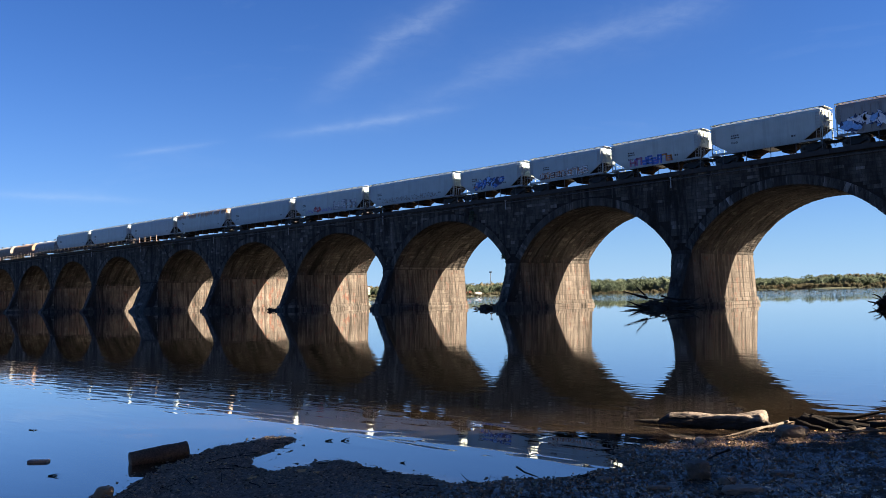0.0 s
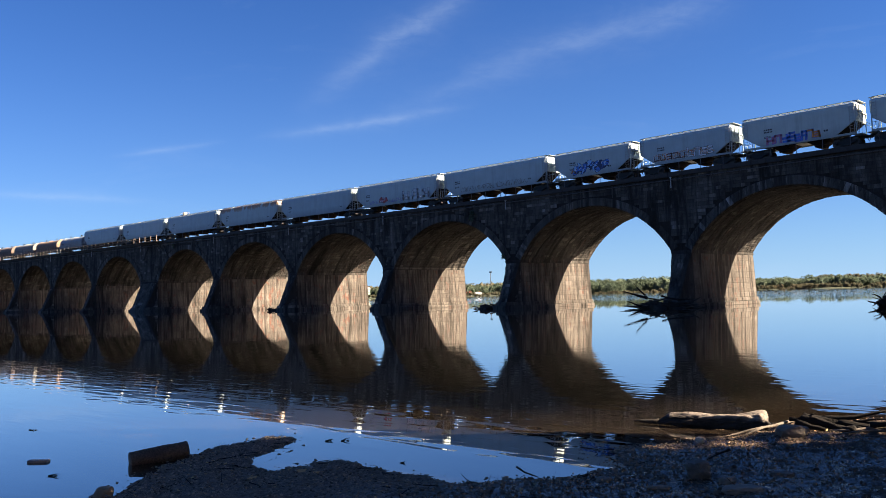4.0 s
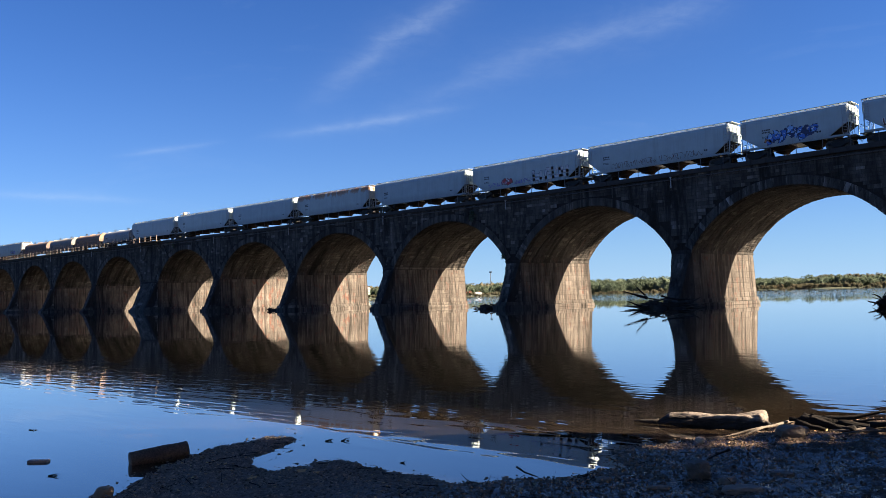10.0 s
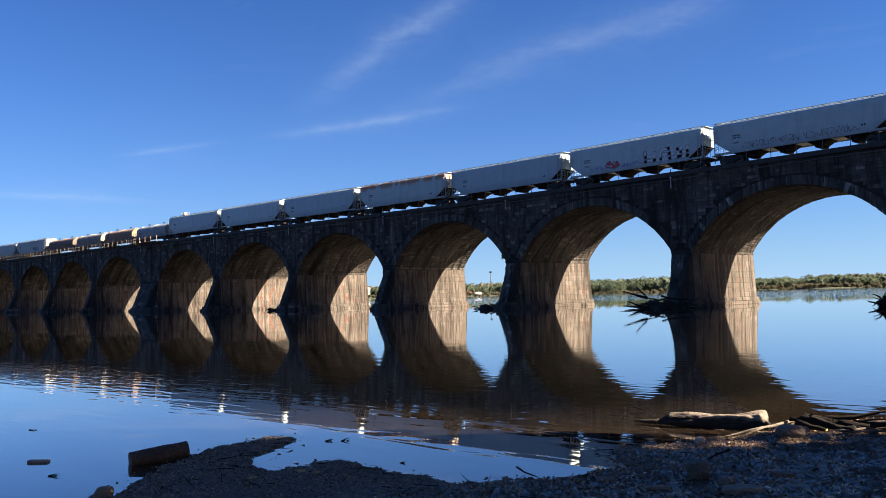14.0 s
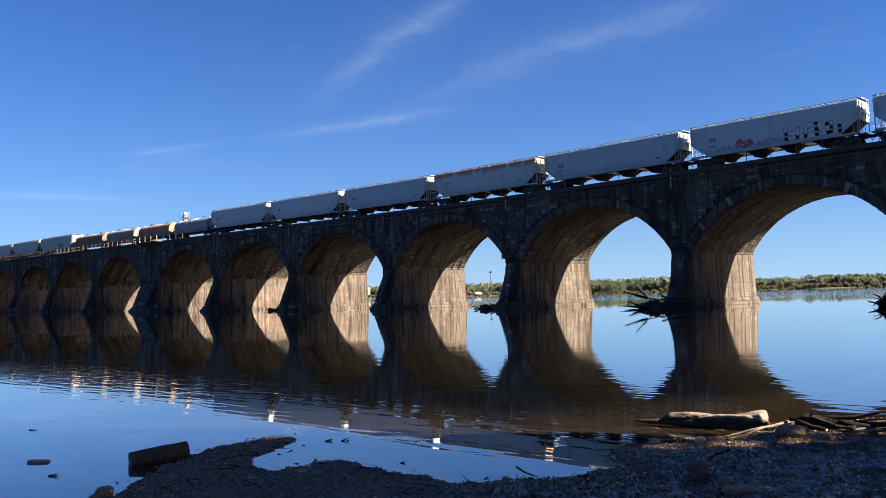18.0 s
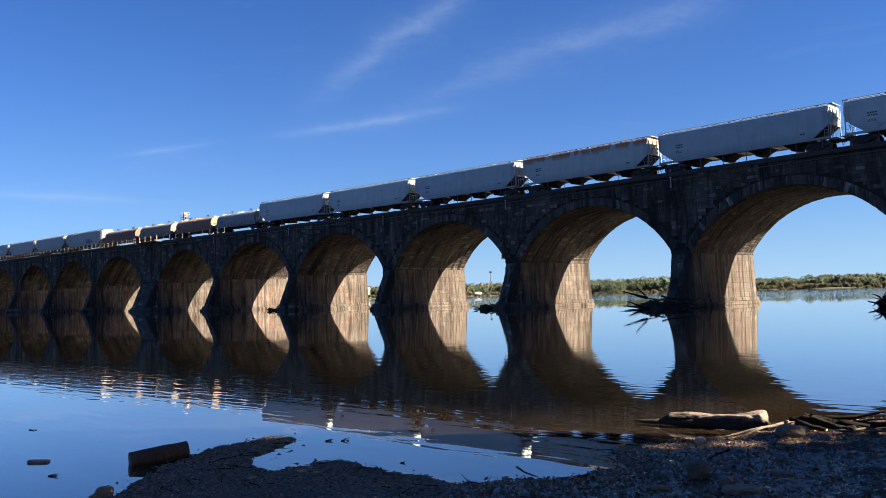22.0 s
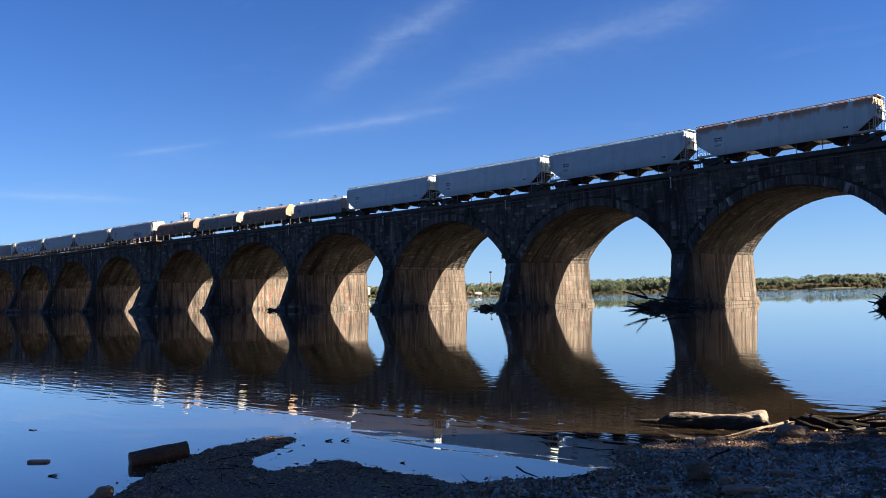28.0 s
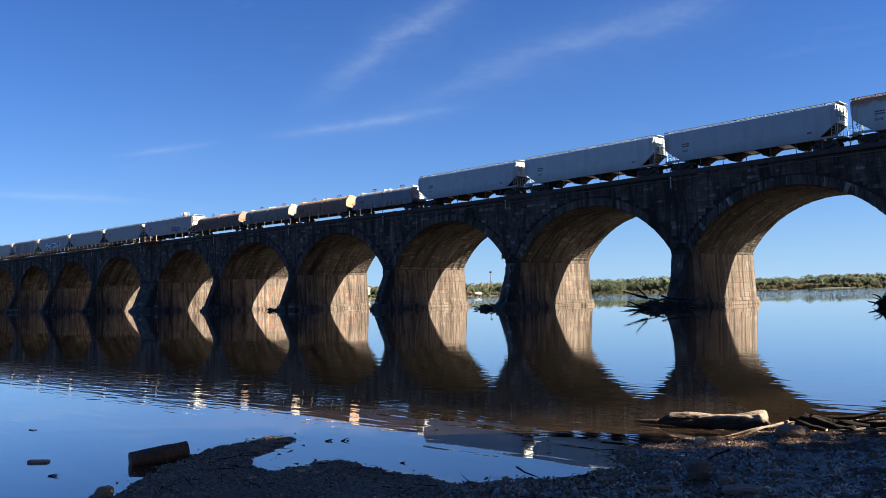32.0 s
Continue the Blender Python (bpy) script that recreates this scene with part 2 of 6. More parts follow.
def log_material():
    """Bleached wood; the shaded lower half is painted near black below a wavy height."""
    w = Mat("driftwood_shaded_below", 0.85, spec=0.2)
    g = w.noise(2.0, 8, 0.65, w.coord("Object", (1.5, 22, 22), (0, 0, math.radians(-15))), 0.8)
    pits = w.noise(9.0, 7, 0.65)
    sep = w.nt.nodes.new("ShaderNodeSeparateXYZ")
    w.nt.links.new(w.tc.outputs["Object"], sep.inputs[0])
    # wavering height under which the log's shade is painted in
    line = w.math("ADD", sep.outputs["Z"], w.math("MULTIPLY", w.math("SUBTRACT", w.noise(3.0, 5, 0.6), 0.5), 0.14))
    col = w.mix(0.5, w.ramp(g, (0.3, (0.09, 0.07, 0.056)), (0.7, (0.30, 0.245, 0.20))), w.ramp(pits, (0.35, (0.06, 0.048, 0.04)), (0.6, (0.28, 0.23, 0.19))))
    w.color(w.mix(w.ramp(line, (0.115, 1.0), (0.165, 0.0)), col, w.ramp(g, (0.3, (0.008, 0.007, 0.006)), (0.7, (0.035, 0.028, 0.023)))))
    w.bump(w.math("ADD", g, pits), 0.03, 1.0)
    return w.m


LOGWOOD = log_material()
BARKWOOD = wood_material("wet_brown_bark", (0.05, 0.031, 0.02), (0.22, 0.135, 0.085), 0.8)
DRIFTWOOD = wood_material("bleached_driftwood", (0.05, 0.04, 0.032), (0.22, 0.18, 0.143), 0.9)
DARKWOOD = wood_material("wet_dark_wood", (0.005, 0.004, 0.0035), (0.016, 0.012, 0.009), 0.9)
PILEWOOD = wood_material("sodden_drift_wood", (0.018, 0.015, 0.012), (0.07, 0.056, 0.045), 0.9)
CUTWOOD = wood_material("cut_end_wood", (0.16, 0.09, 0.055), (0.30, 0.18, 0.11), 0.7)


def ground_material():
    """Brown mud and fine gravel; films of water lie in the hollows near the river."""
    g = Mat("muddy_gravel_shore", 0.8, spec=0.25)
    big = g.noise(0.9, 6, 0.62)
    mid = g.noise(13, 10, 0.75)
    fine = g.noise(46, 6, 0.65)
    peb = g.cells(30)
    col = g.ramp(mid, (0.25, (0.062, 0.047, 0.035)), (0.55, (0.20, 0.148, 0.106)), (0.8, (0.40, 0.29, 0.20)))
    col = g.mix(0.5, col, g.ramp(peb.outputs["Distance"], (0.0, 1.0), (0.75, 0.2)), "MULTIPLY")
    col = g.mix(g.ramp(fine, (0.6, 0.0), (0.75, 0.6)), col, (0.30, 0.18, 0.09))
    far = g.nt.nodes.new("ShaderNodeMapRange")
    far.inputs["From Min"].default_value, far.inputs["From Max"].default_value = 15, 34
    ln = g.nt.nodes.new("ShaderNodeVectorMath")
    ln.operation = "LENGTH"
    g.nt.links.new(g.tc.outputs["Object"], ln.inputs[0])
    g.nt.links.new(ln.outputs["Value"], far.inputs["Value"])
    meadow = g.ramp(g.noise(0.02, 6, 0.6), (0.35, (0.028, 0.036, 0.020)), (0.6, (0.050, 0.052, 0.030)))
    col = g.mix(far.outputs[0], col, meadow)
    sep = g.nt.nodes.new("ShaderNodeSeparateXYZ")
    g.nt.links.new(g.tc.outputs["Object"], sep.inputs[0])
    # bed colour falls to near black with depth, for light lost in the water
    deep_dark = g.nt.nodes.new("ShaderNodeMapRange")
    deep_dark.inputs["From Min"].default_value, deep_dark.inputs["From Max"].default_value = -0.05, -0.45
    g.nt.links.new(sep.outputs["Z"], deep_dark.inputs["Value"])
    # ground colour is multiplied down towards +x
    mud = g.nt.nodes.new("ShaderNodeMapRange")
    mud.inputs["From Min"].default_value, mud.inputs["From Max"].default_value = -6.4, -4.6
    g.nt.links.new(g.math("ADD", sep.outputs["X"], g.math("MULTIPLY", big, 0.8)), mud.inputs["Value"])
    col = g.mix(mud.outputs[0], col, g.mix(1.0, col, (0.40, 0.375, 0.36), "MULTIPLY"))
    g.color(g.mix(deep_dark.outputs[0], col, (0.003, 0.003, 0.003)))
    wet = g.nt.nodes.new("ShaderNodeMapRange")
    wet.inputs["From Min"].default_value, wet.inputs["From Max"].default_value = 0.17, 0.015
    wet.inputs["To Max"].default_value = 0.34
    g.nt.links.new(sep.outputs["Z"], wet.inputs["Value"])
    hollow = g.math("ADD", g.math("MULTIPLY", big, 0.45), g.math("MULTIPLY", g.noise(7.0, 9, 0.78), 0.55))
    film = g.ramp(g.math("ADD", hollow, g.math("MULTIPLY", wet.outputs[0], 0.34)), (0.53, 0.0), (0.58, 1.0))
    flat = g.nt.nodes.new("ShaderNodeMapRange")
    flat.inputs["From Min"].default_value, flat.inputs["From Max"].default_value = -6.8, -5.6
    g.nt.links.new(sep.outputs["X"], flat.inputs["Value"])
    film = g.math("MULTIPLY", film, flat.outputs[0])
    g.rough(g.mix(film, (0.9, 0.9, 0.9), (0.12, 0.12, 0.12)))
    g.bump(g.math("ADD", mid, g.math("MULTIPLY", peb.outputs["Distance"], -0.6)), 0.035, g.ramp(film, (0.0, 1.0), (1.0, 0.40)))
    return g.m


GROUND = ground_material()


def water_material():
    m = Mat("river_water")
    w = m.m
    b = m.b
    b.inputs["Base Color"].default_value = (0.05, 0.048, 0.042, 1)
    b.inputs["Roughness"].default_value = 0.004
    b.inputs["IOR"].default_value = 1.333
    b.inputs["Coat Weight"].default_value = 0.85
    b.inputs["Coat IOR"].default_value = 1.333
    b.inputs["Coat Roughness"].default_value = 0.004
    b.inputs["Transmission Weight"].default_value = 1.0
    # ripples: long low swell, finer cat's-paws out beyond the sheltered margin
    turn = (0, 0, math.radians(-44))
    swell = m.noise(1.0, 2, 0.5, m.coord("Object", (0.30, 1.0, 1), turn))
    lap = m.noise(1.0, 1, 0.5, m.coord("Object", (0.7, 2.9, 1), turn), 0.4)
    chop = m.noise(1.0, 2, 0.5, m.coord("Object", (1.0, 4.2, 1), turn))
    broad = m.noise(1.0, 3, 0.6, m.coord("Object", (0.12, 0.7, 1), turn))
    patch = m.ramp(m.noise(0.09, 3, 0.5, m.coord("Object", (0.5, 1.2, 1), turn)), (0.36, 0.25), (0.58, 1.0))
    out = m.nt.nodes.new("ShaderNodeVectorMath")
    out.operation = "LENGTH"
    m.nt.links.new(m.tc.outputs["Object"], out.inputs[0])
    sep = m.nt.nodes.new("ShaderNodeSeparateXYZ")
    m.nt.links.new(m.tc.outputs["Object"], sep.inputs[0])

    def over(value, x0, x1, y0, y1):
        n = m.nt.nodes.new("ShaderNodeMapRange")
        n.interpolation_type = "SMOOTHSTEP"
        for name, v in (("From Min", x0), ("From Max", x1), ("To Min", y0), ("To Max", y1)):
            n.inputs[name].default_value = v
        m.nt.links.new(value, n.inputs["Value"])
        return n.outputs[0]

    away = out.outputs["Value"]
    # a belt of cat's-paws upstream, calm water between it and the piers, open water beyond the bridge
    belt = m.math("MULTIPLY", m.math("MULTIPLY", over(away, 13.0, 19.0, 0.0, 1.0), over(away, 26.0, 55.0, 1.3, 0.10)), over(sep.outputs["Y"], 10.0, 19.0, 1.0, 0.22))
    h = m.math("MULTIPLY", swell, 0.26)
    h = m.math("ADD", h, m.math("MULTIPLY", lap, over(away, 16.0, 60.0, 0.55, 0.10)))
    h = m.math("ADD", h, m.math("MULTIPLY", chop, m.math("MULTIPLY", belt, patch)))
    h = m.math("ADD", h, m.math("MULTIPLY", broad, over(away, 130.0, 260.0, 0.0, 9.0)))
    m.nt.links.new(m.bump(h, 0.0045, 1.0), b.inputs["Coat Normal"])
    return w


WATER = water_material()


def leaf_material(name, dark, light, pale):
    """Leaves let about a third of the light through."""
    f = Mat(name, 0.8, spec=0.2)
    c = f.chance()
    n = f.noise(0.05, 4, 0.6)
    col = f.mix(0.5, f.ramp(c, (0.0, dark), (0.6, light), (1.0, pale)), f.ramp(n, (0.3, dark), (0.7, pale)))
    f.color(col)
    through_leaf = f.nt.nodes.new("ShaderNodeBsdfTranslucent")
    f.nt.links.new(col, through_leaf.inputs["Color"])
    both = f.nt.nodes.new("ShaderNodeMixShader")
    both.inputs[0].default_value = 0.5
    f.nt.links.new(f.b.outputs[0], both.inputs[1])
    f.nt.links.new(through_leaf.outputs[0], both.inputs[2])
    f.nt.links.new(both.outputs[0], f.nt.nodes["Material Output"].inputs["Surface"])
    return f.m


LEAF = leaf_material("far_foliage", (0.062, 0.088, 0.060), (0.085, 0.112, 0.072), (0.112, 0.130, 0.082))
LEAF_RUSSET = leaf_material("russet_foliage", (0.080, 0.088, 0.058), (0.108, 0.106, 0.066), (0.150, 0.118, 0.074))
BARK = plain("grey_bark", (0.10, 0.085, 0.07), 0.9, 0.0, 0.4, 4.0, 0.02)


# ---------------- building helpers ----------------
def mesh_from(name, verts, faces, mats, smooth=False, mat_ids=None):
    me = bpy.data.meshes.new(name)
    me.from_pydata([tuple(v) for v in verts], [], [tuple(f) for f in faces])
    for m in mats if isinstance(mats, (list, tuple)) else (mats,):
        me.materials.append(m)
    if smooth:
        me.polygons.foreach_set("use_smooth", [True] * len(me.polygons))
    if mat_ids is not None:
        me.polygons.foreach_set("material_index", mat_ids)
    me.update()
    return me


def place(name, me, parent=None, m=None, label=""):
    ob = new(name, me)
    if parent is not None:
        ob.parent = parent
    if m is not None:
        ob.matrix_basis = m
    if label:
        ob["label"] = label
    return ob


def thing(name, m, label, category, group="", kind=""):
    ob = new(name)
    ob.empty_display_size = 0.3
    ob.matrix_basis = m
    return tagged(ob, label, category, group, kind)


class Build:
    """Collects boxes, tubes and lofts into one mesh."""

    def __init__(self):
        self.v, self.f, self.ids = [], [], []

    def add(self, verts, faces, mat=0):
        n = len(self.v)
        self.v += [tuple(v) for v in verts]
        self.f += [tuple(i + n for i in f) for f in faces]
        self.ids += [mat] * len(faces)
        return self

    def box(self, x0, x1, y0, y1, z0, z1, bev=0.0, mat=0, m=None):
        b = min(bev, (x1 - x0) * 0.45, (y1 - y0) * 0.45, (z1 - z0) * 0.45)
        if b <= 0:
            vs = [Vector((x, y, z)) for z in (z0, z1) for y in (y0, y1) for x in (x0, x1)]
            fs = [(0, 2, 3, 1), (4, 5, 7, 6), (0, 1, 5, 4), (2, 6, 7, 3), (0, 4, 6, 2), (1, 3, 7, 5)]
        else:
            rings = []
            for z, i in ((z0, b), (z0 + b, 0), (z1 - b, 0), (z1, b)):
                xa, xb, ya, yb = x0 + i, x1 - i, y0 + i, y1 - i
                rings.append([Vector(q) for q in ((xa + b, ya, z), (xb - b, ya, z), (xb, ya + b, z), (xb, yb - b, z), (xb - b, yb, z), (xa + b, yb, z), (xa, yb - b, z), (xa, ya + b, z))])
            vs = [q for r in rings for q in r]
            fs = [tuple(range(7, -1, -1)), tuple(range(24, 32))]
            for k in range(3):
                for i in range(8):
                    j = (i + 1) % 8
                    fs.append((k * 8 + i, k * 8 + j, k * 8 + 8 + j, k * 8 + 8 + i))
        if m is not None:
            vs = [m @ q for q in vs]
        return self.add(vs, fs, mat)

    def tube(self, a, b, r0, r1=None, n=8, mat=0, caps=True):
        a, b = Vector(a), Vector(b)
        r1 = r0 if r1 is None else r1
        q = (b - a).to_track_quat("Z", "Y")
        vs = []
        for p, r in ((a, r0), (b, r1)):
            for i in range(n):
                t = math.tau * i / n
                vs.append(p + q @ Vector((r * math.cos(t), r * math.sin(t), 0)))
        fs = [(i, (i + 1) % n, n + (i + 1) % n, n + i) for i in range(n)]
        if caps:
            fs += [tuple(range(n - 1, -1, -1)), tuple(range(n, 2 * n))]
        return self.add(vs, fs, mat)

    def loft(self, rings, mat=0, caps=True):
        n = len(rings[0])
        vs = [v for r in rings for v in r]
        fs = []
        for k in range(len(rings) - 1):
            for i in range(n):
                j = (i + 1) % n
                fs.append((k * n + i, k * n + j, k * n + n + j, k * n + n + i))
        if caps:
            fs += [tuple(range(n - 1, -1, -1)), tuple(range((len(rings) - 1) * n, len(rings) * n))]
        return self.add(vs, fs, mat)

    def mesh(self, name, mats, smooth=False):
        mats = mats if isinstance(mats, (list, tuple)) else [mats]
        return mesh_from(name, self.v, self.f, mats, smooth, self.ids)


# ---------------- ground and river ----------------
SHORE = [(-8.22, 3.85), (-8.6, 4.18), (-8.9, 4.5), (-9.36, 4.93), (-9.55, 5.34), (-9.81, 5.74), (-10.01, 6.15), (-10.0, 6.5), (-10.12, 6.84),
         (-10.0, 7.04), (-9.66, 7.06), (-9.39, 6.66), (-9.23, 6.32), (-9.03, 5.95), (-8.74, 5.65), (-8.49, 5.55), (-8.17, 5.52), (-8.02, 5.75),
         (-8.07, 6.15), (-7.94, 6.38), (-7.6, 6.39), (-6.97, 6.29), (-6.62, 6.38), (-6.09, 6.34), (-5.83, 6.48), (-5.72, 6.79), (-5.32, 7.21)]
SHORE += [(-5.28, 7.66), (-5.23, 8.07), (-5.69, 8.55), (-5.89, 8.99), (-5.72, 9.41), (-5.41, 9.69), (-5.28, 10.18), (-5.12, 10.62), (-4.92, 11.21),
          (-4.98, 11.89), (-4.81, 12.26), (-4.52, 12.53), (-4.25, 12.85), (-4.07, 13.18), (-2.5, 18), (3, 40), (8, 90), (12, 200), (20, 6000)]
BANK = SHORE + [(7000, 6000), (7000, -7000), (-30, -7000), (-25, -60), (-14, -14), (-9.0, 1.5)]


def inside_distance(px, py, poly):
    """Signed distance to a polygon, positive inside, for arrays of points."""
    best = np.full(px.shape, 1e18)
    inside = np.zeros(px.shape, bool)
    n = len(poly)
    for i in range(n):
        (x0, y0), (x1, y1) = poly[i], poly[(i + 1) % n]
        dx, dy = x1 - x0, y1 - y0
        t = np.clip(((px - x0) * dx + (py - y0) * dy) / (dx * dx + dy * dy + 1e-12), 0, 1)
        best = np.minimum(best, (px - x0 - t * dx) ** 2 + (py - y0 - t * dy) ** 2)
        cross = (y0 > py) != (y1 > py)
        inside ^= cross & (px < (x1 - x0) * (py - y0) / (y1 - y0 + 1e-12) + x0)
    d = np.sqrt(best)
    return np.where(inside, d, -d)


def value_noise(x, y, seed):
    rs = np.random.RandomState(seed)
    table = rs.rand(256, 256)
    xi, yi = np.floor(x).astype(int), np.floor(y).astype(int)
    fx, fy = x - xi, y - yi
    fx, fy = fx * fx * (3 - 2 * fx), fy * fy * (3 - 2 * fy)
    a, b = table[xi % 256, yi % 256], table[(xi + 1) % 256, yi % 256]
    c, d = table[xi % 256, (yi + 1) % 256], table[(xi + 1) % 256, (yi + 1) % 256]
    return (a * (1 - fx) + b * fx) * (1 - fy) + (c * (1 - fx) + d * fx) * fy - 0.5


def ground_height(x, y):
    x, y = np.asarray(x, float), np.asarray(y, float)
    wob = 0.12 * value_noise(x * 3.1, y * 3.1, 3) + 0.13 * value_noise(x * 9, y * 9, 4) + 0.08 * value_noise(x * 23, y * 23, 14)
    sd = inside_distance(x, y, BANK) + wob
    land = 0.018 + 0.035 * np.minimum(sd, 3.0) + 0.06 * np.clip(sd - 3.0, 0, 12) + 0.015 * np.clip(sd - 15, 0, 200)
    bed = -0.006 + 0.10 * np.maximum(sd, -12) + 0.002 * np.maximum(sd, -300)
    z = np.where(sd > 0, np.minimum(land, 0.6 * sd + 0.0), bed)
    # low muddy flat with standing water
    flat = np.exp(-(((x + 4.3) / 1.6) ** 2 + ((y - 8.8) / 1.9) ** 2) ** 2)
    z = np.where(sd > 0, z * (1 - 0.80 * flat) + 0.006 * flat, z)
    near = np.exp(-(np.hypot(x, y) / 40) ** 2)
    rough = 0.030 * value_noise(x * 2.3, y * 2.3, 5) + 0.030 * value_noise(x * 7, y * 7, 6) + 0.024 * value_noise(x * 19, y * 19, 7)
    z = z + near * rough * np.clip(0.35 + sd * 1.5, 0.0, 1)
    # the far side of the river and its hills
    r = np.hypot(x, y)
    az = np.degrees(np.arctan2(x, y))
    edge = np.interp(az, (-180, -100, -72, -50, -40, -34, -24, -10, 20), (900, 1500, 1500, 1000, 1050, 950, 900, 900, 1300))
    edge = edge + 60 * value_noise(az * 0.8 + 50, az * 0 + 3, 8)
    over = r - edge
    far = np.where(over > 0, 0.4 + 0.012 * np.minimum(over, 250) + 0.016 * np.clip(over - 250, 0, 1800) * (0.7 + value_noise(az * 0.5 + 90, r * 0.001, 9)), -3.0)
    # unseen hillside behind the near bank, added to cut low skylight on the piers
    z = z + 0.42 * np.clip(x - 26 - 0.05 * np.abs(y), 0, 260)
    wet = (az > -150) & (az < 20)
    return np.where(wet & (over > 0), np.maximum(far, z), z)


def make_ground():
    def axis(lo, hi, step, out, reach):
        inner = list(np.arange(lo, hi + step / 2, step))
        right, left, s, p, q = [], [], step, hi, lo
        while p < reach or q > -reach:
            s = min(s * 1.09, 140)
            p, q = p + s, q - s
            right.append(p)
            left.append(q)
        return np.array(left[::-1] + inner + right)

    xs, ys = axis(-10.6, -2.4, 0.035, 0, 4500), axis(3.2, 13.4, 0.045, 0, 4500)
    gx, gy = np.meshgrid(xs, ys)
    gz = ground_height(gx, gy)
    # a berm carries the line on to the bridge's end
    nx, ny = len(xs), len(ys)
    verts = np.stack([gx, gy, gz], -1).reshape(-1, 3)
    idx = np.arange(nx * ny).reshape(ny, nx)
    quads = np.stack([idx[:-1, :-1], idx[:-1, 1:], idx[1:, 1:], idx[1:, :-1]], -1).reshape(-1, 4)
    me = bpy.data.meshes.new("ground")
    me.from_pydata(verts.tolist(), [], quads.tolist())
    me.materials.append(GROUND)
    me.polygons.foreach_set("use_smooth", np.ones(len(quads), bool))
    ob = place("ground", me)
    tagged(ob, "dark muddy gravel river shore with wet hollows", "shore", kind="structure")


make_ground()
river = place("water", mesh_from("water", [(-6000, -6000, 0), (6000, -6000, 0), (6000, 6000, 0), (-6000, 6000, 0)], [(0, 1, 2, 3)], WATER))
tagged(river, "calm blue river mirroring the bridge", "river", kind="structure")
river.visible_shadow = False


# ---------------- the viaduct ----------------
FACE, DEEP = 87.10, 15.45          # near face, depth of the barrel
BAY, PIER_W, FIRST = 24.26, 2.46, -48.5
SPRING, CROWN = 6.25, 12.35
SPAN = BAY - PIER_W
RADIUS = ((SPAN / 2) ** 2 + (CROWN - SPRING) ** 2) / (2 * (CROWN - SPRING))
CENTRE_Z = CROWN - RADIUS
HALF = math.asin(SPAN / 2 / RADIUS)
BACK = FACE + DEEP
BAYS = range(-4, 20)
NEAR_BAYS = range(-1, 10)


BROAD, EXTRA = 5, 5.3              # one broad pier stands among the slender ones


def pier_w(k):
    return PIER_W + (EXTRA if k == BROAD else 0.0)


def pier_left(k):
    return FIRST - BAY * k - (EXTRA if k >= BROAD else 0.0)


def deck_z(x):
    """Top of the coping: level far out, then a slight climb towards the near bank."""
    u = (x + 78) / 10
    return 14.64 + 0.172 * (u if u > 20 else math.log1p(math.exp(u)))


viaduct = thing("stone_viaduct", pose(0, 0, 0), "long soot-dark sandstone railway viaduct of round arches standing in the river", "bridge")
RING = 0.95


def arch_z(dx):
    """Height of the intrados dx metres from the middle of a bay."""
    return CENTRE_Z + math.sqrt(max(0.0, RADIUS ** 2 - dx * dx))


def make_span(k):
    xl = pier_left(k) + pier_w(k)
    n = 40
    xs = [xl + SPAN / 2 + RADIUS * math.sin(-HALF + 2 * HALF * i / n) for i in range(n + 1)]
    zs = [arch_z(x - xl - SPAN / 2) for x in xs]
    xs = [pier_left(k)] + xs
    zs = [SPRING] + zs
    zs[1] = SPRING
    b = Build()
    v = []
    for x, z in zip(xs, zs):
        top = deck_z(x) - 0.5
        v += [(x, FACE, z), (x, FACE, top), (x, BACK, z), (x, BACK, top)]
    f = []
    for i in range(len(xs) - 1):
        a, c = 4 * i, 4 * i + 4
        f += [(a, c, c + 1, a + 1), (a + 2, a + 3, c + 3, c + 2), (a, a + 2, c + 2, c), (a + 1, c + 1, c + 3, a + 3)]
    e = 4 * (len(xs) - 1)
    f += [(0, 1, 3, 2), (e, e + 2, e + 3, e + 1)]
    b.add(v, f)
    place("arch_span", b.mesh("arch_span", MORTAR if k in NEAR_BAYS else STONE_FACE), viaduct)


def batter(z):
    """The piers spread towards the water."""
    return 0.26 * (SPRING - max(z, 0.0)) / SPRING


def pier_plan(grow, nose, wide=PIER_W):
    """Blunt upstream cutwater, square sides and back."""
    w, y0, y1 = wide + 2 * grow, FACE - grow, BACK + grow
    x0, slant = -grow, 1.2 if wide > 2 * PIER_W else 0.72
    return [(x0, y0), (x0 + slant, y0 - nose), (x0 + w - slant, y0 - nose), (x0 + w, y0), (x0 + w, y1), (x0, y1)]


def nose_at(z):
    return 0.22 + (SPRING - max(z, 0.0)) / SPRING * 2.3


def make_pier_mesh(mat, wide=PIER_W):
    b = Build()
    rings = []
    for z in (-3.0, 0.0, SPRING):
        rings.append([Vector((x, y, z)) for x, y in pier_plan(batter(z), nose_at(z), wide)])
    b.loft(rings)
    return b.mesh("pier", mat)


def impost_mesh(wide=PIER_W):
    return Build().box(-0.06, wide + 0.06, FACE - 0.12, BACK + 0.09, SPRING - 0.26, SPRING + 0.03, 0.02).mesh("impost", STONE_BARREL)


def footing_mesh(wide=PIER_W):
    b = Build()
    for z0, z1, grow in ((-3.0, 0.40, 0.24), (0.42, 0.86, 0.12)):
        b.loft([[Vector((x, y, z)) for x, y in pier_plan(grow + batter(z), nose_at(z) + grow, wide)] for z in (z0, z1)])
    return b.mesh("footing", STONE_FACE)


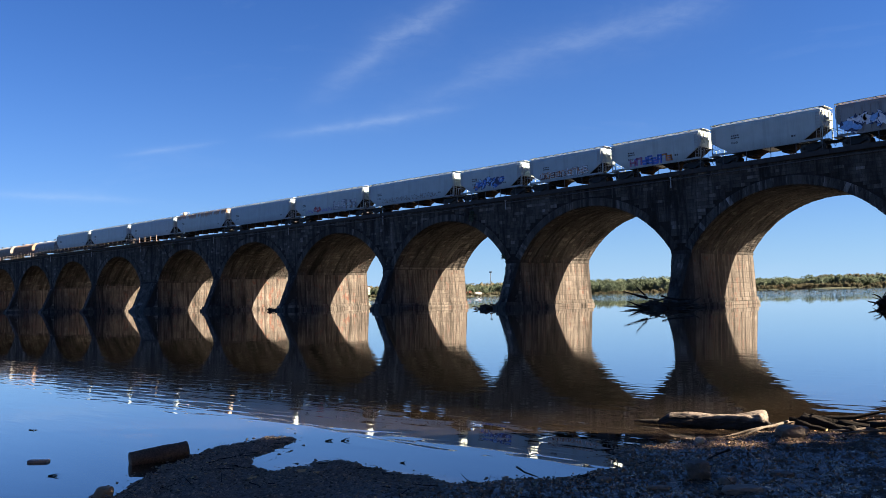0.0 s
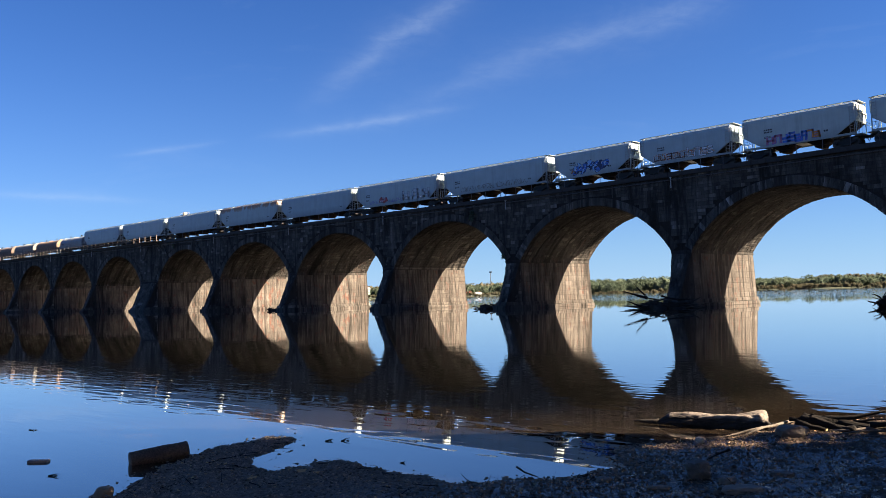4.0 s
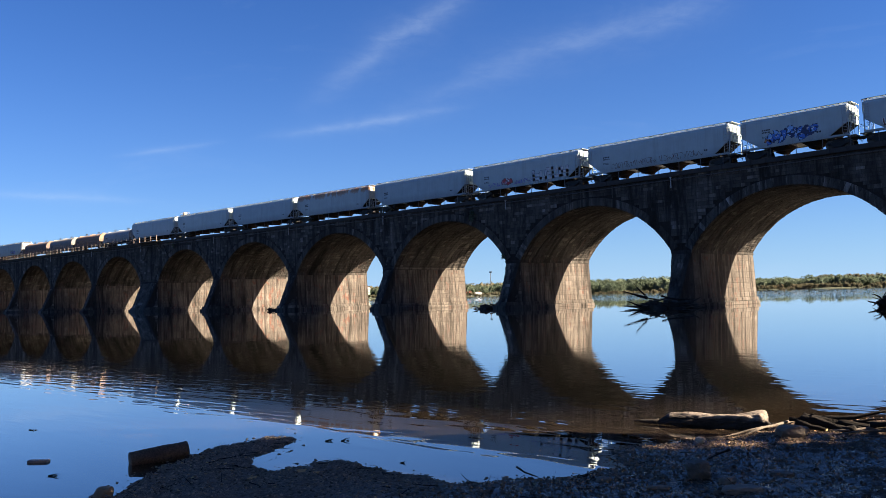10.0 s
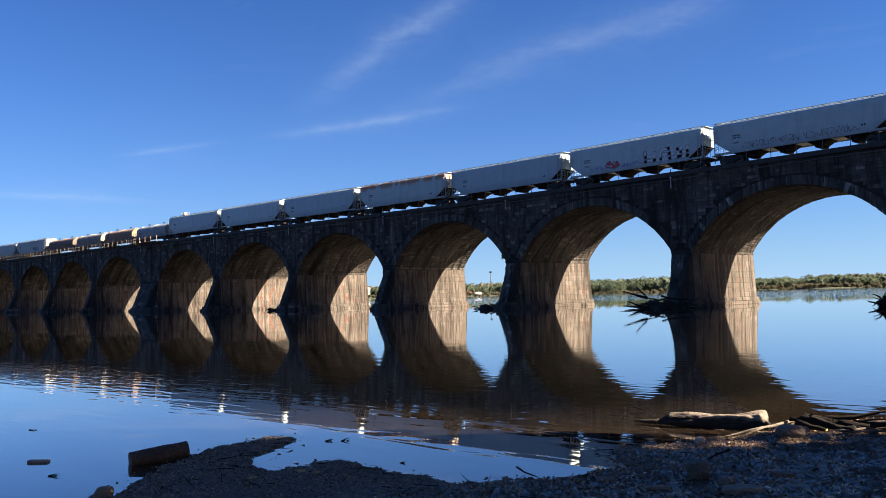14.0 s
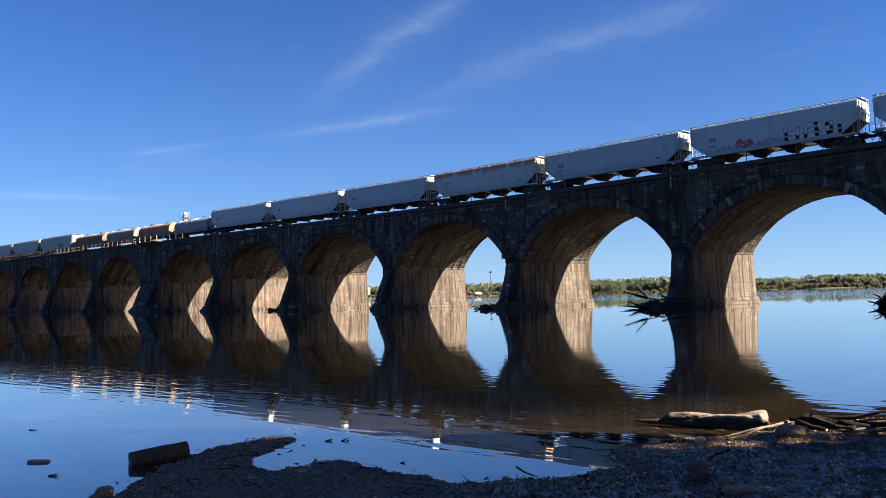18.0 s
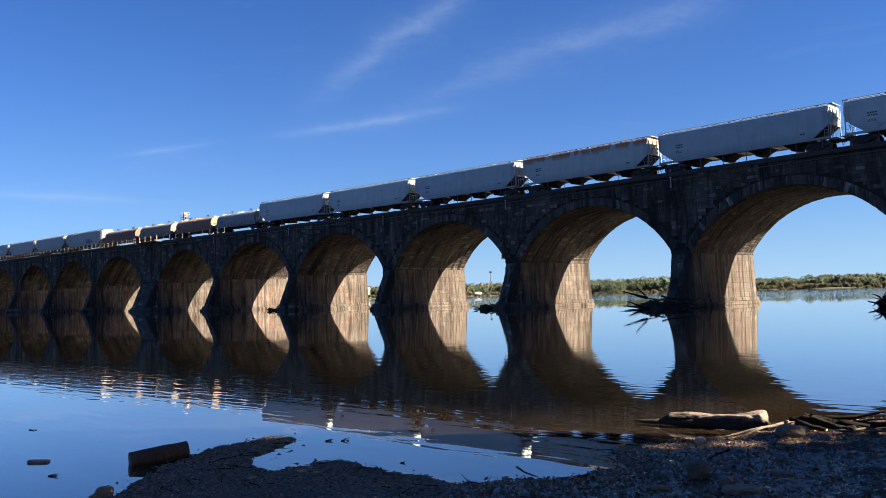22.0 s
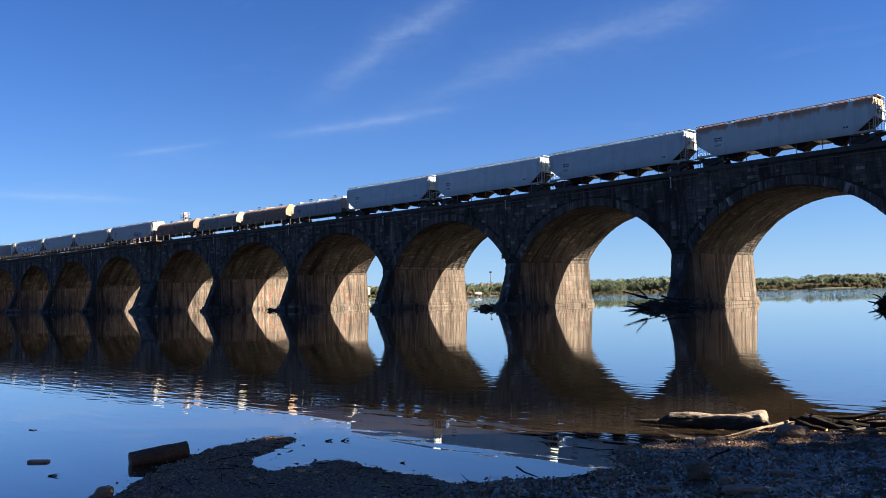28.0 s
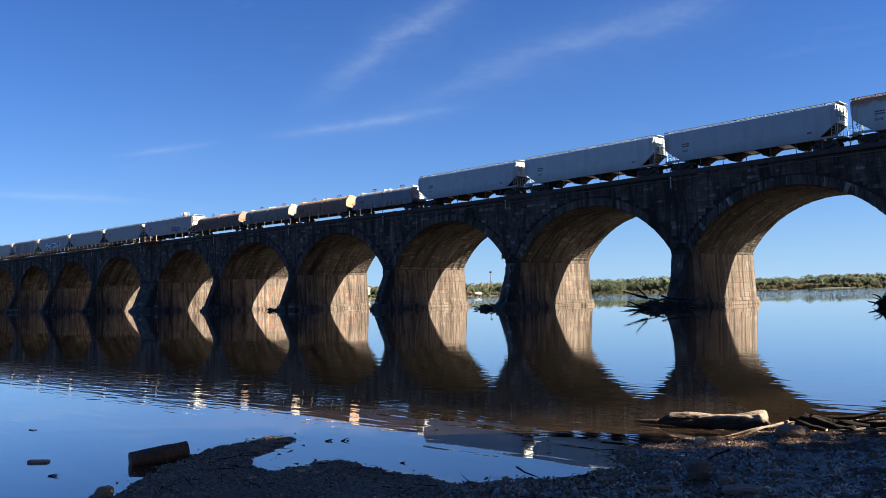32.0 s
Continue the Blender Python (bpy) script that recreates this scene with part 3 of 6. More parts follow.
def stone_cells(rng, u0, u1, v0, v1, high, shortest, longest):
    v = v0
    while v < v1 - 0.12:
        h = min(high * rng.uniform(0.8, 1.2), v1 - v)
        if v1 - v - h < 0.2:
            h = v1 - v
        u = u0 - rng.uniform(0, shortest)
        while u < u1 - 0.05:
            ln = rng.uniform(shortest, longest)
            a, b = max(u, u0), min(u + ln, u1)
            if u1 - b < 0.25:
                b = u1
            if b - a > 0.08:
                yield a, b, v, v + h
            u = b if b == u1 else u + ln
        v += h


def stone_block(f, cell, proud, joint=0.010):
    a, b, c, d = cell
    a, b, c, d = a + joint, b - joint, c + joint, d - joint
    i = min(0.035, (b - a) * 0.2, (d - c) * 0.2)
    back = [f(u, v, 0.0) for u, v in ((a, c), (b, c), (b, d), (a, d))]
    front = [f(u, v, proud) for u, v in ((a + i, c + i), (b - i, c + i), (b - i, d - i), (a + i, d - i))]
    return back + front, [(4, 5, 6, 7), (0, 1, 5, 4), (1, 2, 6, 5), (2, 3, 7, 6), (3, 0, 4, 7)]


def facing(name, cells, f, mat, rng, lo=0.02, hi=0.075, keep=None, single=False):
    b = Build()
    for cell in cells:
        if keep is not None and not keep(cell):
            continue
        block = stone_block(f, cell, rng.uniform(lo, hi))
        if single:
            place("stone", mesh_from("stone", *block, mat), viaduct)
        else:
            b.add(*block)
    if b.v:
        tagged(place(name, b.mesh(name, mat), viaduct), kind="stuff")


def near_masonry(k):
    rng = random.Random(100 + k)
    xl = pier_left(k) + pier_w(k)
    mid = xl + SPAN / 2

    def on_face(u, v, n):
        return (u, FACE - n, v)

    def clear_of_ring(cell):
        a, b, c, d = cell
        for u in (a, (a + b) / 2, b):
            dx = u - mid
            if abs(dx) < SPAN / 2 + RING and math.hypot(dx, c - CENTRE_Z) < RADIUS + RING * 0.9:
                return False
            dx2 = u - (mid - SPAN - pier_w(k))
            if math.hypot(dx2, c - CENTRE_Z) < RADIUS + RING * 0.9 and c > SPRING - 0.1:
                return False
        return True

    top = deck_z(mid) - 0.56
    facing("spandrel_masonry", stone_cells(rng, pier_left(k), xl + SPAN, SPRING + 0.05, top, 0.40, 0.45, 1.2), on_face, STONE_FACE, rng, 0.006, 0.05, keep=clear_of_ring, single=k == 0)

    # the barrel: courses run through the depth of the bridge
    def on_barrel(u, v, n):
        t = -HALF + v / RADIUS
        r = RADIUS - n
        return (mid + r * math.sin(t), FACE + u, CENTRE_Z + r * math.cos(t))

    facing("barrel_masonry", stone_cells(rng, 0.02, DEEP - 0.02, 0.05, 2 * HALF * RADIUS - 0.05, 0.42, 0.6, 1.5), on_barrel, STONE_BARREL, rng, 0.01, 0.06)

    # flank of the pier that looks along the river
    px = pier_left(k)

    def on_flank(u, v, n):
        return (px + pier_w(k) + batter(v) + n, FACE + u, v)

    facing("pier_masonry", stone_cells(rng, 0.0, DEEP, 0.87, SPRING - 0.31, 0.66, 0.7, 1.7), on_flank, STONE, rng, 0.006, 0.026, single=k in (0, 1))

    def on_footing(u, v, n):
        return (px + pier_w(k) + batter(v) + (0.24 if v < 0.41 else 0.12) + n, FACE + u, v)

    facing("footing_masonry", stone_cells(rng, -0.2, DEEP + 0.2, -0.45, 0.40, 0.42, 0.7, 1.6), on_footing, STONE, rng, 0.01, 0.045)
    facing("footing_masonry", stone_cells(rng, -0.1, DEEP + 0.1, 0.43, 0.86, 0.43, 0.7, 1.6), on_footing, STONE, rng, 0.01, 0.04)

    def on_far_flank(u, v, n):
        return (px - batter(v) - n, FACE + DEEP - u, v)

    facing("pier_masonry", stone_cells(rng, 0.0, DEEP, 0.87, SPRING - 0.31, 0.52, 0.7, 1.7), on_far_flank, STONE, rng, 0.02, 0.08)

    # the three faces of the cutwater
    for side in range(3):
        def on_nose(u, v, n, side=side):
            plan = pier_plan(batter(v), nose_at(v), pier_w(k))
            a, b = Vector(plan[side]), Vector(plan[side + 1])
            p = a.lerp(b, u)
            t = (b - a).normalized()
            return (px + p.x + t.y * n, p.y - t.x * n, v)
        b = Build()
        for cell in stone_cells(rng, 0.0, 1.0, 0.87, SPRING - 0.36, 0.46, 0.3, 0.55):
            b.add(*stone_block(on_nose, cell, rng.uniform(0.02, 0.09), 0.008))
        tagged(place("cutwater_masonry", b.mesh("cutwater_masonry", STONE_FACE), viaduct), kind="stuff")


IMPOST, FOOTING = impost_mesh(), footing_mesh()
PIER_MESH_NEAR, PIER_MESH_FAR = make_pier_mesh(MORTAR), make_pier_mesh(STONE_FACE)
for k in BAYS:
    make_span(k)
    if k == BROAD:
        place("pier", make_pier_mesh(MORTAR, pier_w(k)), viaduct, pose(pier_left(k), 0, 0), "broad stone pier")
        place("impost", impost_mesh(pier_w(k)), viaduct, pose(pier_left(k), 0, 0))
        place("footing", footing_mesh(pier_w(k)), viaduct, pose(pier_left(k), 0, 0))
    else:
        place("pier", PIER_MESH_NEAR if k in NEAR_BAYS else PIER_MESH_FAR, viaduct, pose(pier_left(k), 0, 0))
        place("impost", IMPOST, viaduct, pose(pier_left(k), 0, 0))
        place("footing", FOOTING, viaduct, pose(pier_left(k), 0, 0))
    x0, x1 = pier_left(k), pier_left(k) + pier_w(k) + SPAN - 0.03
    za, zb = deck_z(x0), deck_z(x1)
    blocks = 15 if 0 <= k <= 3 else 1
    for y0, y1 in ((FACE - 0.28, FACE + 1.1), (BACK - 1.1, BACK + 0.28)):
        pieces = blocks if y0 < FACE else 1
        for i in range(pieces):
            xa, xb = x0 + (x1 - x0) * i / pieces, x0 + (x1 - x0) * (i + 1) / pieces - 0.02
            dy = 0.03 * math.sin(i * 12.9 + k * 4.1) if pieces > 1 else 0.0
            za, zb = deck_z(xa), deck_z(xb)
            b = Build().add([(xa, y0 + dy, za - 0.5), (xb, y0 + dy, zb - 0.5), (xb, y1, zb - 0.5), (xa, y1, za - 0.5), (xa, y0 + dy, za), (xb, y0 + dy, zb), (xb, y1, zb), (xa, y1, za)],
                            [(3, 2, 1, 0), (4, 5, 6, 7), (0, 1, 5, 4), (1, 2, 6, 5), (2, 3, 7, 6), (3, 0, 4, 7)])
            place("coping_stone" if pieces > 1 else "coping", b.mesh("coping", CONCRETE), viaduct)
for k in NEAR_BAYS:
    near_masonry(k)


def voussoir_mesh(mat, step):
    """One wedge of the arch ring, standing at the top of a circle round the origin."""
    b = Build()
    h = step / 2 - 0.0011
    rings = []
    for y, inset in ((0.25, 0.0), (-0.045, 0.0), (-0.07, 0.03)):
        ring = []
        for r, s in ((RADIUS - 0.01 + inset, -1), (RADIUS - 0.01 + inset, 1), (RADIUS + RING - inset, 1), (RADIUS + RING - inset, -1)):
            t = s * (h - inset * 0.5 / RADIUS)
            ring.append(Vector((r * math.sin(t), y, r * math.cos(t))))
        rings.append(ring)
    b.loft(rings)
    return b.mesh("voussoir", mat)


VOUSSOIRS = 52
STEP = 2 * HALF / VOUSSOIRS
WEDGE, WEDGE_SOOTY = voussoir_mesh(STONE_RING, STEP), voussoir_mesh(STONE_FACE, STEP)


def arch_ring(k, single):
    mid = pier_left(k) + pier_w(k) + SPAN / 2
    if single:
        for i in range(VOUSSOIRS):
            t = -HALF + STEP * (i + 0.5)
            place("voussoir", WEDGE if k == 0 else WEDGE_SOOTY, viaduct, pose(mid, FACE, CENTRE_Z) @ Matrix.Rotation(t, 4, "Y"))
        return
    b = Build()
    for i in range(VOUSSOIRS):
        m = pose(mid, FACE, CENTRE_Z) @ Matrix.Rotation(-HALF + STEP * (i + 0.5), 4, "Y")
        b.add([m @ v.co for v in WEDGE.vertices], [tuple(p.vertices) for p in WEDGE.polygons])
    tagged(place("arch_ring", b.mesh("arch_ring", STONE_FACE), viaduct), kind="stuff")


for k in BAYS:
    if -2 <= k < 12:
        arch_ring(k, k in (0, 1, 2, 3))

# the bed of the line
x0, x1 = pier_left(BAYS[-1]), pier_left(BAYS[0]) + BAY
STATIONS = [x0 + (x1 - x0) * i / 60 for i in range(61)]


def along_line(b, section, xs=STATIONS):
    """Sweeps a (y, height over the coping) section along the line."""
    return b.loft([[Vector((x, y, deck_z(x) + z)) for y, z in section] for x in xs])


place("ballast_bed", along_line(Build(), [(FACE + 0.6, -0.5), (BACK - 0.6, -0.5), (BACK - 1.2, 0.14), (FACE + 1.2, 0.14)]).mesh("ballast_bed", BALLAST), viaduct)
TRACK_Y = FACE + 4.0
BED, RAIL_H = 0.12, 0.42        # top of the ballast and of the rails over the coping


def make_track(yc):
    for s in (-0.75, 0.75):
        y = yc + s
        prof = [(y + dy, z + BED) for dy, z in ((-0.07, 0.10), (0.07, 0.10), (0.07, 0.13), (0.012, 0.14), (0.012, 0.25), (0.036, 0.26), (0.036, 0.30), (-0.036, 0.30), (-0.036, 0.26), (-0.012, 0.25), (-0.012, 0.14), (-0.07, 0.13))]
        place("rail", along_line(Build(), prof).mesh("rail", RAIL_TOP), viaduct)
    b = Build()
    x = x0 + 0.3
    while x < x1:
        b.box(x - 0.11, x + 0.11, yc - 1.3, yc + 1.3, deck_z(x) - 0.02 + BED, deck_z(x) + 0.11 + BED)
        x += 0.6
    tagged(place("sleepers", b.mesh("sleepers", DARKWOOD), viaduct), kind="stuff")


make_track(TRACK_Y)
make_track(TRACK_Y + 4.2)

# railing, conduit and drain pipes along the near edge
railing = thing("edge_railing", pose(0, 0, 0), "thin steel post-and-rail fence along the edge of the viaduct", "railing")
RAILING = plain("weathered_railing", (0.09, 0.09, 0.095), 0.6, 0.3)
POST = Build().box(-0.03, 0.03, -0.03, 0.03, 0.0, 1.08, 0.008).mesh("post", RAILING)
x = -21.0
while x > -330:
    place("post", POST, railing, pose(x, FACE + 0.02, deck_z(x)))
    x -= 2.62
def round_section(y, z, r):
    return [(y + r * math.cos(math.tau * i / 6), z + r * math.sin(math.tau * i / 6)) for i in range(6)]


EDGE_XS = [-20 - 8 * i for i in range(41)]
for h in (0.55, 1.05):
    place("rail", along_line(Build(), round_section(FACE + 0.02, h, 0.018), EDGE_XS).mesh("rail", STEEL), railing)
conduit = along_line(Build(), round_section(FACE - 0.16, -0.86, 0.045), EDGE_XS)
x = -22
while x > -330:
    conduit.box(x - 0.04, x + 0.04, FACE - 0.2, FACE + 0.02, deck_z(x) - 0.92, deck_z(x) - 0.8)
    x -= 3.0
tagged(place("conduit", conduit.mesh("conduit", RAILING)), "long steel cable conduit bracketed to the stone face", "conduit")
for k in range(-1, 8):
    px = pier_left(k) + 0.3
    pb = Build().tube((px, FACE - 0.14, deck_z(px) + 0.35), (px, FACE - 0.14, deck_z(px) - 1.75), 0.055, n=8)
    pb.box(px - 0.1, px + 0.1, FACE - 0.21, FACE + 0.0, deck_z(px) - 0.62, deck_z(px) - 0.54)
    tagged(place("drain_pipe", pb.mesh("drain_pipe", GALV)), "grey steel drain pipe fixed down the stone face", "pipe", "drain pipes")


# ---------------- the train ----------------
def loop_at(z, hl, hw, round_off):
    r = min(round_off, hw * 0.6, hl * 0.6)
    pts = []
    for cx, cy, a0 in ((hl - r, hw - r, 0), (-hl + r, hw - r, 90), (-hl + r, -hw + r, 180), (hl - r, -hw + r, 270)):
        for a in (0, 30, 60, 90):
            t = math.radians(a0 + a)
            pts.append(Vector((cx + r * math.cos(t), cy + r * math.sin(t), z)))
    return pts


def build_bogie():
    """Side frames, bolster; wheels come as pieces of their own."""
    b = Build()
    for s in (-1, 1):
        y0, y1 = s * 1.0 - 0.08, s * 1.0 + 0.08
        side = [(-1.15, 0.40), (-1.15, 0.62), (-0.75, 0.66), (-0.32, 0.86), (0.32, 0.86), (0.75, 0.66), (1.15, 0.62), (1.15, 0.40), (0.72, 0.40), (0.36, 0.16), (-0.36, 0.16), (-0.72, 0.40)]
        b.loft([[Vector((x, y0, z)) for x, z in side], [Vector((x, y1, z)) for x, z in side]])
        for cx in (-0.89, 0.89):
            b.tube((cx, s * 1.02, 0.47), (cx, s * 1.2, 0.47), 0.13, 0.11, 10)
        for cx in (-0.2, 0.0, 0.2):
            b.tube((cx, s * 1.0, 0.2), (cx, s * 1.0, 0.55), 0.075, n=8)
    b.box(-0.22, 0.22, -1.05, 1.05, 0.5, 0.82, 0.03)
    frame_me = b.mesh("side_frame", STEEL)
    w = Build()
    for s in (-1, 1):
        w.tube((0, s * 0.68, 0), (0, s * 0.80, 0), 0.45, 0.42, 24)
        w.tube((0, s * 0.64, 0), (0, s * 0.68, 0), 0.49, 0.49, 24)
        w.tube((0, s * 0.80, 0), (0, s * 0.83, 0), 0.34, 0.16, 16)
    w.tube((0, -1.0, 0), (0, 1.0, 0), 0.08, n=10)
    return frame_me, w.mesh("wheelset", WHEEL)


BOGIE, WHEELSET = build_bogie()
COUPLER = Build().box(-0.75, 0.0, -0.11, 0.11, 0.78, 1.02, 0.03).box(-0.12, 0.22, -0.17, 0.17, 0.72, 1.06, 0.05).tube((-0.1, 0.3, 0.9), (0.1, 0.36, 0.45), 0.03, n=6).mesh("coupler", STEEL)


WHEELS = []


def running_gear(car, length, inset):
    for s in (-1, 1):
        bg = place("bogie", BOGIE, car, pose(s * (length / 2 - inset), 0, 0))
        for w in (-0.89, 0.89):
            ws = place("wheelset", WHEELSET, bg, pose(w, 0, 0.46))
            WHEELS.append((ws, w))
        place("coupler", COUPLER, car, pose(s * (length / 2 - 0.22), 0, 0, 0, 0, 0 if s > 0 else 180))


def ladder_mesh(high, wide=0.42):
    b = Build()
    for y in (-wide / 2, wide / 2):
        b.tube((0, y, 0), (0, y, high), 0.022, n=6)
    z = 0.2
    while z < high:
        b.tube((0, -wide / 2, z), (0, wide / 2, z), 0.016, n=6)
        z += 0.32
    return b.mesh("ladder", GALV)


LADDER = ladder_mesh(2.9)


def bars(car, name, x, z, rows, width, mat, y=-1.585):
    """Stencilled lines that cannot be read."""
    b = Build()
    rng = random.Random(int((x + 50) * 100))
    for i, (h, n) in enumerate(rows):
        cx = x
        for _ in range(n):
            w = width / max(n, 1) * 0.72
            b.box(cx, cx + w, y, y + 0.004, z - h, z)
            cx += width / n
        z -= h * 1.7
    tagged(place(name, b.mesh(name, mat), car), kind="stuff")


def graffiti(car, x0, x1, z0, z1, cols, letters, seed, y=-1.59):
    """Bubble letters that cannot be read: dark edge, coloured fill, highlights."""
    rng = random.Random(seed)
    step = (x1 - x0) / letters
    edge, fill, spark = Build(), Build(), Build()

    def blob(build, cx, cz, rx, rz, yy, lump, turn, mats):
        n = 11
        ph = [rng.uniform(0, 6.28) for _ in range(3)]
        pts = []
        for i in range(n):
            t = math.tau * i / n
            k = 1 + lump * (math.sin(3 * t + ph[0]) * 0.7 + math.sin(5 * t + ph[1]) * 0.6)
            px, pz = rx * k * math.cos(t), rz * k * math.sin(t)
            pts.append((cx + px * math.cos(turn) - pz * math.sin(turn), cz + px * math.sin(turn) + pz * math.cos(turn)))
        vs = [(px, yy, pz) for px, pz in pts] + [(px, yy + 0.004, pz) for px, pz in pts]
        fs = [tuple(range(n)), tuple(range(2 * n - 1, n - 1, -1))] + [(i, n + i, n + (i + 1) % n, (i + 1) % n) for i in range(n)]
        build.add(vs, fs, mats)

    for i in range(letters):
        cx = x0 + (i + 0.5) * step
        cz = (z0 + z1) / 2 + rng.uniform(-0.08, 0.08)
        rx, rz = step * rng.uniform(0.62, 0.8), (z1 - z0) / 2 * rng.uniform(0.85, 1.0)
        for j in range(7):
            ox, oz = rng.uniform(-0.6, 0.6) * rx, rng.uniform(-0.6, 0.6) * rz
            q = rng.uniform(0.28, 0.6)
            tn = rng.uniform(-1.3, 1.3)
            st = rng.getstate()
            blob(edge, cx + ox, cz + oz, rx * q + 0.055, rz * q + 0.055, y - 0.001 * j, 0.32, tn, 0)
            rng.setstate(st)
            blob(fill, cx + ox, cz + oz, rx * q, rz * q, y - 0.0005 - 0.001 * j, 0.32, tn, rng.randrange(len(cols) - 1))
        for j in range(2):
            blob(spark, cx + rng.uniform(-0.4, 0.4) * rx, cz + rng.uniform(-0.5, 0.5) * rz, rx * 0.26, rz * 0.05, y - 0.0105, 0.15, rng.uniform(-1.4, 1.4), 0)
    g = tagged(place("graffiti", edge.mesh("graffiti", SPRAY[cols[-1]]), car), "sprayed graffiti letters", kind="stuff")
    tagged(place("graffiti_fill", fill.mesh("graffiti_fill", [SPRAY[c] for c in cols[:-1]]), g), kind="stuff")
    tagged(place("graffiti_highlight", spark.mesh("graffiti_highlight", SPRAY["white" if cols[-1] != "white" else "black"]), g), kind="stuff")


def block_letters(car, x0, x1, z0, z1, fill, edge, letters, seed, y=-1.588, thick=0.27):
    """Outlined block shapes like letters that cannot be read."""
    rng = random.Random(seed)
    step = (x1 - x0) / letters
    outer, inner = Build(), Build()
    strokes = (((0, 0), (0, 1)), ((1, 0), (1, 1)), ((0, 1), (1, 1)), ((0, 0.5), (1, 0.5)), ((0, 0), (1, 0)))
    for i in range(letters):
        cx, lean = x0 + step * (i + 0.14), rng.uniform(-0.12, 0.12)
        lo, hi = z0 + rng.uniform(0, 0.15), z1 - rng.uniform(0, 0.35)
        for a, b in rng.sample(strokes, rng.choice((2, 3, 3, 4))):
            p, q = (Vector((cx + u * step * 0.72 + lean * w, 0, lo + (hi - lo) * w)) for u, w in (a, b))
            d = (q - p).normalized()
            n = Vector((-d.z, 0, d.x))
            for build, grow, depth in ((outer, 0.035, 0.0), (inner, 0.0, 0.003)):
                h = thick / 2 * rng.uniform(0.85, 1.2) + grow
                pa, qa = p - d * h, q + d * h
                ring = [pa + n * h * 0.7, pa - n * h * 0.7, pa * 0.9 + qa * 0.1 - n * h, qa - n * h, qa + n * h, pa * 0.9 + qa * 0.1 + n * h]
                build.loft([[Vector((v.x, y - depth, v.z)) for v in ring], [Vector((v.x, y - depth + 0.0025, v.z)) for v in ring]])
    g = tagged(place("graffiti", outer.mesh("graffiti", SPRAY[edge]), car), "sprayed graffiti letters", kind="stuff")
    tagged(place("graffiti_fill", inner.mesh("graffiti_fill", SPRAY[fill]), g), kind="stuff")


def tag_lines(car, x0, x1, z0, z1, mat, seed, y=-1.588):
    """Thin scrawled spray lines."""
    rng = random.Random(seed)
    b = Build()
    x = x0
    while x < x1:
        p = Vector((x, y, rng.uniform(z0, z1)))
        for _ in range(5):
            q = Vector((p.x + rng.uniform(-0.12, 0.3), y, min(z1, max(z0, p.z + rng.uniform(-0.6, 0.6)))))
            d = q - p
            if d.length > 0.05:
                n = Vector((-d.z, 0, d.x)).normalized() * 0.022
                b.add([p - n, q - n, q + n, p + n], [(0, 1, 2, 3)])
            p = q
        x += rng.uniform(0.25, 0.5)
    tagged(place("scrawl", b.mesh("scrawl", mat), car), kind="stuff")


